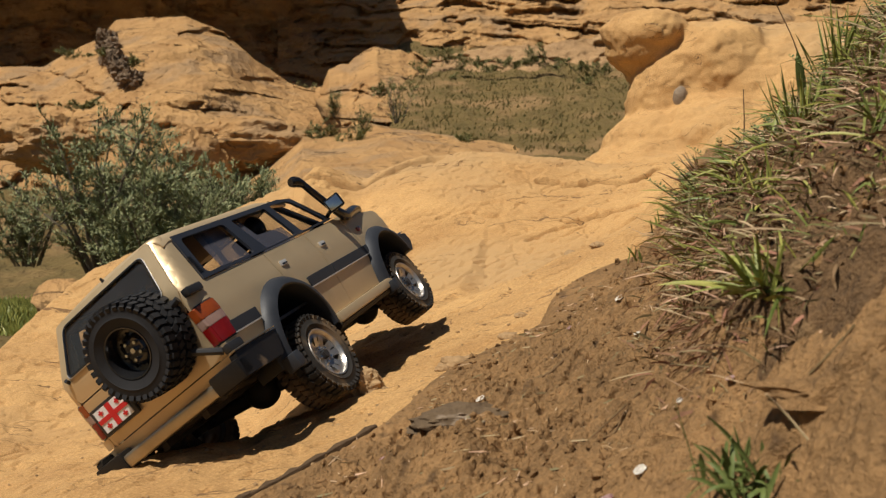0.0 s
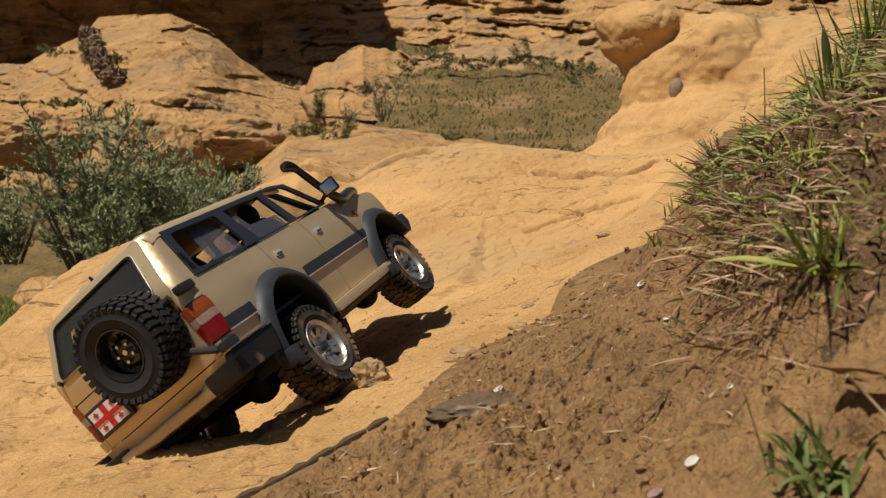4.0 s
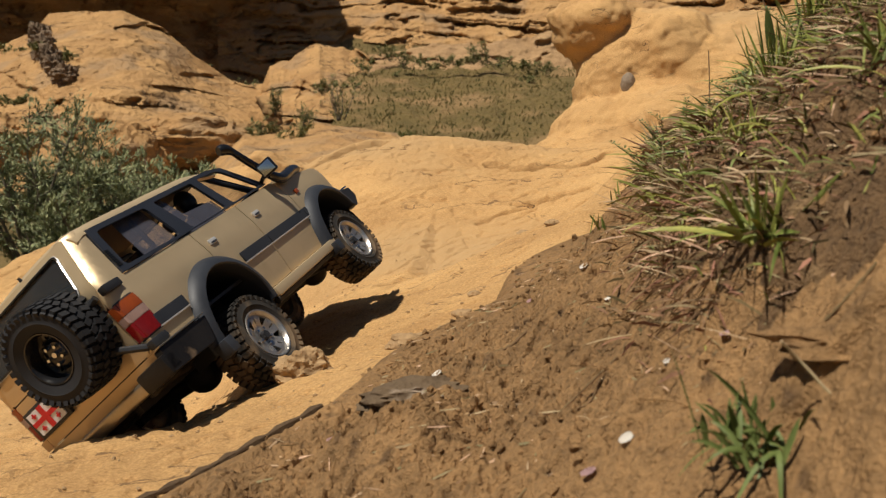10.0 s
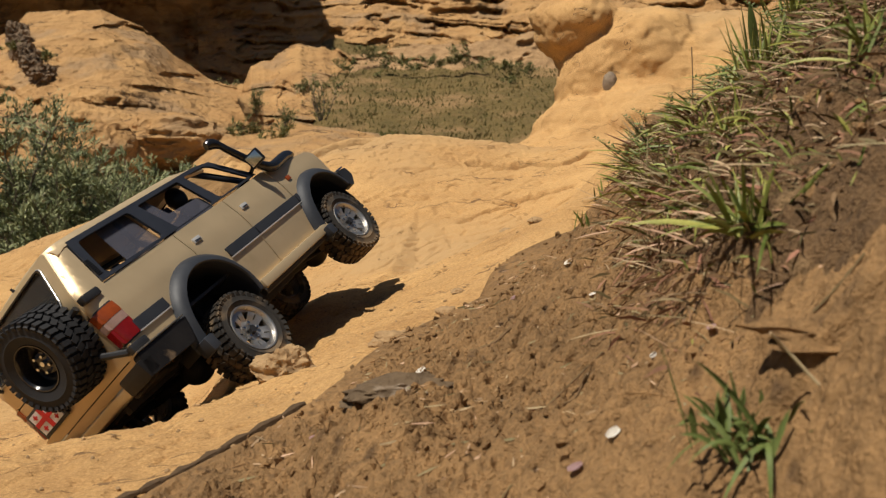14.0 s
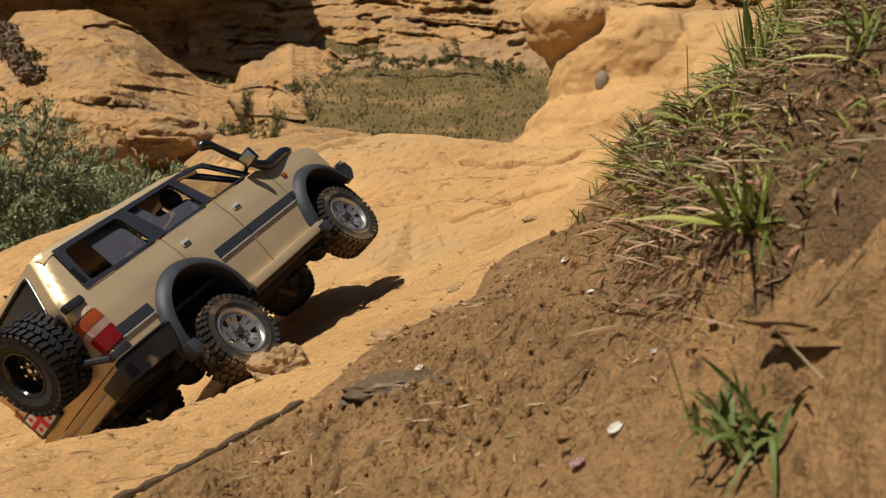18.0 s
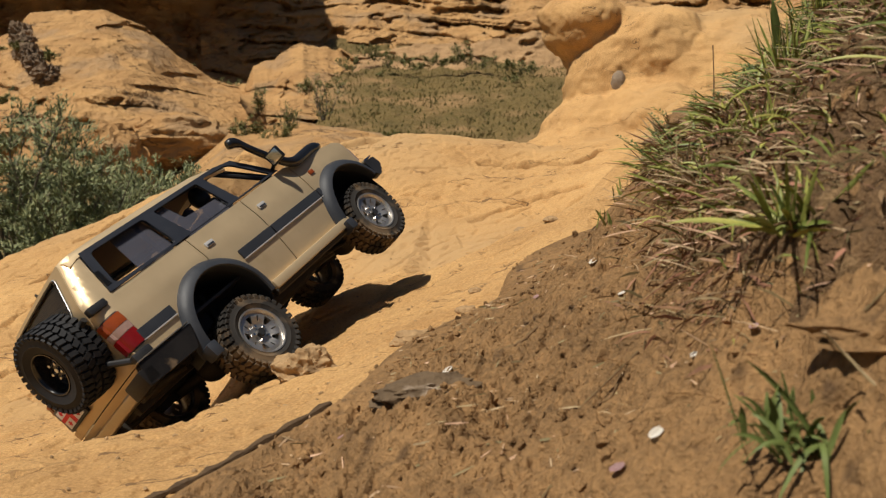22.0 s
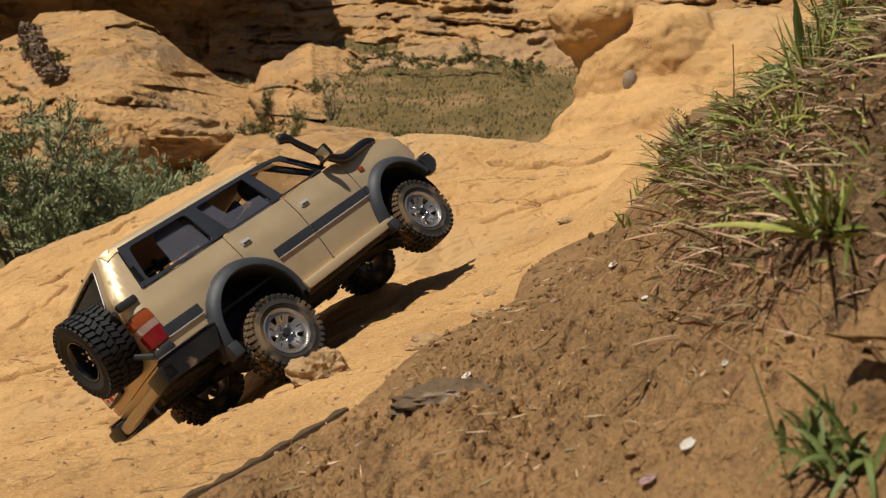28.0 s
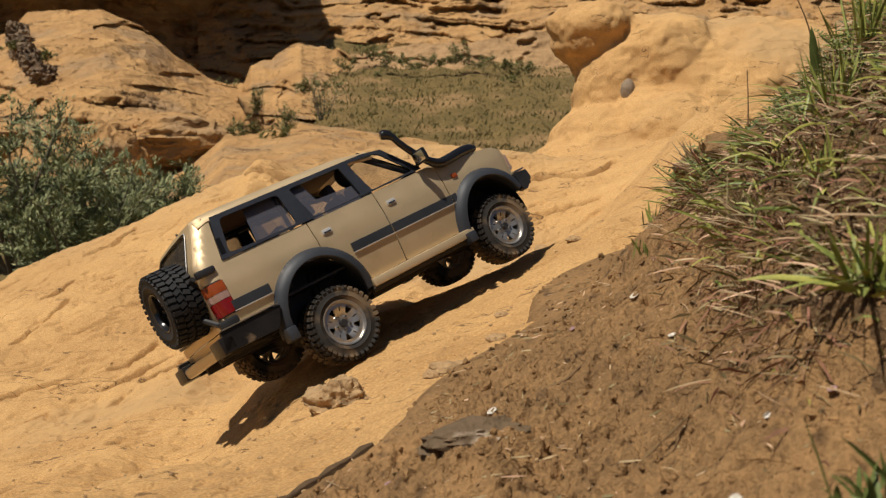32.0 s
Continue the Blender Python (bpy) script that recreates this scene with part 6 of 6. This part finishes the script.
def bush(name, at, height, width, leaves, leaf, mat, label, seed, stems=14, lean=0.12, category="bush"):
    """A shrub: tapered stems from one base, side twigs and a crown of single leaves."""
    random.seed(seed)
    thing = new(name)
    thing.location = at
    tagged(thing, label, category)
    crown = Strips()
    twigs = []
    for _ in range(stems):
        wood = bmesh.new()
        a, r = random.uniform(0, 6.28), random.uniform(0.1, 1.0)
        top = Vector((math.cos(a) * r * width * 0.5 + lean * height * 0.5, math.sin(a) * r * width * 0.35, height * random.uniform(0.55, 1.0) * (1 - 0.35 * r)))
        base = Vector((top.x * 0.25, top.y * 0.25, 0))
        mid = base.lerp(top, 0.5) + Vector((random.gauss(0, 0.05), random.gauss(0, 0.05), 0.02)) * height
        line = bez([base, mid, top], 5)
        add_tube(wood, line, [0.012 * height * (1 - 0.8 * k / (len(line) - 1)) for k in range(len(line))], 5, cap=False)
        for _ in range(9):
            k = random.randint(1, len(line) - 1)
            d = Vector((random.gauss(0, 1), random.gauss(0, 0.8), random.uniform(0.1, 1.2))).normalized() * height * random.uniform(0.10, 0.24)
            tip = line[k] + d
            add_tube(wood, [line[k], line[k] + d * 0.5 + Vector((0, 0, 0.01)), tip], [0.004 * height, 0.003 * height, 0.001 * height], 4, cap=False)
            twigs.append((line[k], tip))
        twigs.append((line[-4], line[-1] + (line[-1] - line[-4]) * 0.4))
        part("stem", wood, BARK, thing)
    for _ in range(leaves):
        p, q = random.choice(twigs)
        t = random.uniform(0.1, 1.05)
        c = p.lerp(q, t) + Vector((random.gauss(0, 1), random.gauss(0, 1), random.gauss(0, 1))) * height * 0.012
        w = (q - p).normalized() + Vector((random.gauss(0, 0.7), random.gauss(0, 0.7), random.gauss(0, 0.5)))
        crown.leaf(c, w + Vector((0, 0, 0.35)), leaf * random.uniform(0.6, 1.3), leaf * random.uniform(0.08, 0.14), (random.gauss(0, 0.8), random.gauss(-0.3, 0.8), 1))
    ob = new("crown", crown.mesh("crown", mat))
    ob.parent = thing
    return thing


def far_place(px, row, d):
    return Vector((float(slope_of(px)) * d, d, float(height_at(row, d))))


def make_far_plants():
    for px, row, d, h, w, n, seed in ((20, 480, 8.5, 1.75, 1.7, 7500, 71), (-130, 470, 9.6, 1.0, 1.3, 3000, 72), (170, 450, 9.5, 1.25, 1.4, 5000, 73), (290, 400, 10.0, 0.85, 1.3, 3600, 74),
                                      (110, 480, 8.0, 1.2, 1.5, 5000, 78), (60, 500, 7.9, 0.75, 1.2, 3000, 79), (210, 455, 8.6, 0.7, 1.3, 2600, 77)):
        bush("willow_bush", far_place(px, row, d), h, w, int(n * 1.6), 0.060, BUSH_LEAF, "dense grey-green bush with narrow silvery leaves", seed, stems=22)
    bush("thin_shrub", far_place(572, 214, 41), 2.7, 1.6, 500, 0.16, FAR_LEAF, "sparse thin shrub with bare twigs", 81, stems=6, category="shrub")
    for px, row, d, h, w, n, seed in ((480, 276, 36, 1.3, 2.4, 1300, 82), (440, 262, 38, 1.4, 2.0, 1100, 83), (505, 250, 39, 1.6, 1.0, 700, 84), (455, 205, 43, 1.4, 1.0, 500, 85), (540, 170, 47, 0.9, 1.6, 600, 86),
                                      (600, 120, 60, 1.2, 3.2, 700, 87), (660, 110, 57, 1.1, 3.4, 900, 88), (620, 128, 54, 0.9, 2.6, 600, 96), (590, 160, 50, 0.6, 2.0, 400, 97), (900, 150, 52, 0.5, 2.0, 300, 98), (-10, 188, 42.4, 0.5, 2.2, 1200, 89), (-20, 96, 50.0, 0.7, 3.0, 1100, 90), (92, 112, 47.0, 0.7, 1.0, 600, 91), (40, 92, 49.0, 0.6, 1.2, 600, 99),
                                      (690, 250, 32, 0.3, 1.0, 300, 92), (840, 95, 62, 0.9, 4.0, 800, 93), (400, 165, 60, 1.2, 3.0, 500, 94), (330, 140, 62, 1.2, 3.0, 400, 95)):
        bush("scrub_bush", far_place(px, row, d), h, w, n, 0.17, FAR_LEAF, "small scrubby green bush among sandstone", seed, stems=8)
    # scrub along the meadow's upper rim
    random.seed(57)
    for k in range(16):
        t = k / 15
        px = 600 + 330 * t + random.gauss(0, 8)
        row = float(np.interp(t, [0, 0.25, 0.6, 1.0], [182, 124, 112, 132])) + random.gauss(0, 7)
        bush("scrub_bush", far_place(px, row, 54), random.uniform(0.5, 1.1), random.uniform(1.2, 3.2), 520, 0.17, FAR_LEAF, "small scrubby green bush among sandstone", 200 + k, stems=6)
    # meadow grass
    random.seed(5)
    np.random.seed(5)
    st = Strips()
    count = 5600
    dist, slope = np.random.uniform(36, 66, count), np.random.uniform(-0.17, 0.16, count)
    zs = far_ground(slope, dist) + 0.315 * fbm(slope * dist * 0.25, dist * 0.25, 4, 5)
    for d, s, z in zip(dist, slope, zs):
        x = s * d
        st.blade((x, d, z - 0.1), (x + random.gauss(0, 0.12), d, z + random.uniform(0.0, 0.20)), random.uniform(0.02, 0.06), n=2, side=np.array((1.0, 0.2, 0)))
    low = Strips()
    for _ in range(9000):
        d, sl = random.uniform(6.0, 11.0), random.uniform(-0.66, -0.36)
        x = sl * d
        z = float(far_ground(sl, d)) + min(math.hypot(x, d) / 40, 1) * float(0.35 * fbm(np.array(x * 0.25), np.array(d * 0.25), 4, 5) + 0.12 * fbm(np.array(x * 1.5), np.array(d * 1.5), 3, 6))
        h = random.uniform(0.04, 0.13)
        low.blade((x, d, z - 0.02), (x + random.gauss(0, 0.05), d + random.gauss(0, 0.03), z + h), random.uniform(0.005, 0.010), n=2, side=np.array((1.0, 0.2, 0)))
    tagged(new("bush_foot_grass", low.mesh("bush_foot_grass", GREEN)), "fresh green grass at the foot of the bushes", "grass", kind="stuff")
    tagged(new("meadow_blades", st.mesh("meadow_blades", DULL_BLADE)), "short meadow grass on the far slope", "grass", kind="stuff")


make_bank_plants()
make_litter()
make_far_plants()

# the car: seconds, place of the rear axle, Euler angles in degrees
CAR = [
    (0, -0.2609, 0.8257, 0.1261, -38.31, -4.11, 78.58),
    (0.5, -0.2615, 0.8294, 0.1232, -38.78, -4.98, 78.07),
    (1, -0.2620, 0.8318, 0.1225, -38.83, -5.13, 78.15),
    (1.5, -0.2625, 0.8318, 0.1221, -38.71, -5.21, 78.18),
    (2, -0.2642, 0.8331, 0.1214, -38.64, -5.15, 78.20),
    (2.5, -0.2658, 0.8324, 0.1215, -38.60, -5.25, 78.18),
    (3, -0.2667, 0.8326, 0.1212, -38.57, -5.21, 78.19),
    (3.5, -0.2689, 0.8432, 0.1182, -39.13, -6.14, 77.89),
    (5.5, -0.2669, 0.8540, 0.1160, -39.81, -7.16, 77.99),
    (6, -0.2671, 0.8532, 0.1156, -39.82, -7.28, 78.10),
    (6.5, -0.2679, 0.8549, 0.1150, -40.07, -7.72, 77.81),
    (7, -0.2701, 0.8585, 0.1142, -40.00, -7.89, 77.73),
    (7.5, -0.2715, 0.8612, 0.1137, -40.01, -8.01, 77.80),
    (8, -0.2725, 0.8680, 0.1121, -40.38, -8.62, 77.46),
    (8.5, -0.2722, 0.8744, 0.1105, -40.97, -9.39, 77.18),
    (9, -0.2718, 0.8821, 0.1084, -41.31, -10.45, 76.79),
    (9.5, -0.2702, 0.8828, 0.1080, -41.44, -10.55, 76.71),
    (10, -0.2707, 0.8818, 0.1084, -41.45, -10.58, 76.72),
    (10.5, -0.2735, 0.8835, 0.1087, -41.37, -10.68, 76.82),
    (11, -0.2752, 0.8827, 0.1084, -41.23, -10.62, 76.86),
    (11.5, -0.2745, 0.8826, 0.1080, -41.49, -10.66, 76.92),
    (12, -0.2744, 0.8917, 0.1063, -41.91, -11.39, 76.47),
    (12.5, -0.2744, 0.9027, 0.1039, -42.61, -12.39, 75.73),
    (13, -0.2725, 0.9114, 0.1022, -43.52, -13.18, 74.71),
    (13.5, -0.2737, 0.9258, 0.0997, -43.67, -14.40, 73.12),
    (14, -0.2718, 0.9345, 0.0995, -43.91, -15.40, 72.16),
    (14.5, -0.2760, 0.9390, 0.0972, -44.17, -15.86, 71.49),
    (16.5, -0.2764, 0.9434, 0.0966, -44.20, -16.41, 70.82),
    (17, -0.2797, 0.9481, 0.0941, -44.33, -16.97, 69.76),
    (17.5, -0.2805, 0.9523, 0.0931, -44.33, -17.17, 69.18),
    (18, -0.2817, 0.9588, 0.0917, -44.44, -17.72, 68.37),
    (18.5, -0.2818, 0.9574, 0.0914, -44.53, -17.68, 68.27),
    (19, -0.2812, 0.9586, 0.0915, -44.44, -17.77, 68.24),
    (19.5, -0.2818, 0.9630, 0.0922, -44.17, -18.12, 67.78),
    (20, -0.2833, 0.9673, 0.0924, -43.69, -18.46, 67.33),
    (20.5, -0.2867, 0.9758, 0.0913, -43.28, -19.06, 66.39),
    (21, -0.2868, 0.9782, 0.0910, -43.43, -19.32, 66.00),
    (21.5, -0.2871, 0.9842, 0.0903, -42.86, -19.60, 65.52),
    (22, -0.2875, 0.9861, 0.0888, -43.14, -19.73, 64.90),
    (22.5, -0.2876, 0.9889, 0.0887, -43.01, -19.84, 64.64),
    (23, -0.2871, 0.9848, 0.0894, -42.93, -19.75, 64.59),
    (23.5, -0.2908, 0.9918, 0.0875, -43.10, -20.29, 63.57),
    (24, -0.2896, 0.9930, 0.0881, -42.98, -20.54, 63.03),
    (24.5, -0.2899, 1.0007, 0.0876, -42.75, -21.10, 61.87),
    (25, -0.2884, 1.0064, 0.0866, -42.33, -21.48, 60.82),
    (25.5, -0.2871, 1.0128, 0.0856, -41.96, -21.45, 59.99),
    (27.5, -0.2819, 1.0331, 0.0866, -39.43, -21.55, 56.90),
    (28, -0.2787, 1.0433, 0.0885, -37.98, -21.44, 54.75),
    (28.5, -0.2751, 1.0557, 0.0907, -36.04, -20.94, 52.59),
    (29, -0.2710, 1.0639, 0.0930, -35.29, -20.64, 51.14),
    (29.5, -0.2678, 1.0712, 0.0963, -34.21, -20.52, 49.85),
    (30, -0.2629, 1.0831, 0.1004, -33.16, -20.22, 48.46),
    (30.5, -0.2555, 1.0972, 0.1059, -31.61, -19.69, 46.73),
    (31, -0.2479, 1.1109, 0.1126, -29.89, -19.20, 44.39),
    (31.5, -0.2386, 1.1289, 0.1194, -28.04, -18.77, 41.67),
    (32, -0.2315, 1.1344, 0.1252, -25.59, -17.44, 39.98),
]


def motions():
    walk(car, [(r[0], pose(*r[1:])) for r in CAR])
    roll, last, rows = 0.0, None, []
    for t, *p in CAR:
        m = pose(*p)
        if last is not None:
            roll += (m.translation - last.translation).dot(m.col[0].to_3d()) / 0.047
        last = m
        rows.append((t, roll))
    # the right rear wheel sinks a little out of its arch as the body rises
    times, droop = (0, 2, 6, 14, 18, 25, 32), (0.003, 0.005, 0.001, -0.002, -0.0035, -0.003, -0.0015)
    for w, hub in zip(wheels, HUBS):
        base = Matrix.Translation(hub)
        if hub[1] > 0:
            base = base @ Matrix.Rotation(math.pi, 4, "Z")
        side = 1 if hub[1] < 0 else -1
        sink = [float(np.interp(t, times, droop)) if w is wheels[0] else 0.0 for t, _ in rows]
        walk(w, [(t, Matrix.Translation((0, 0, dz)) @ base @ Matrix.Rotation(side * a, 4, "Y")) for (t, a), dz in zip(rows, sink)])


motions()
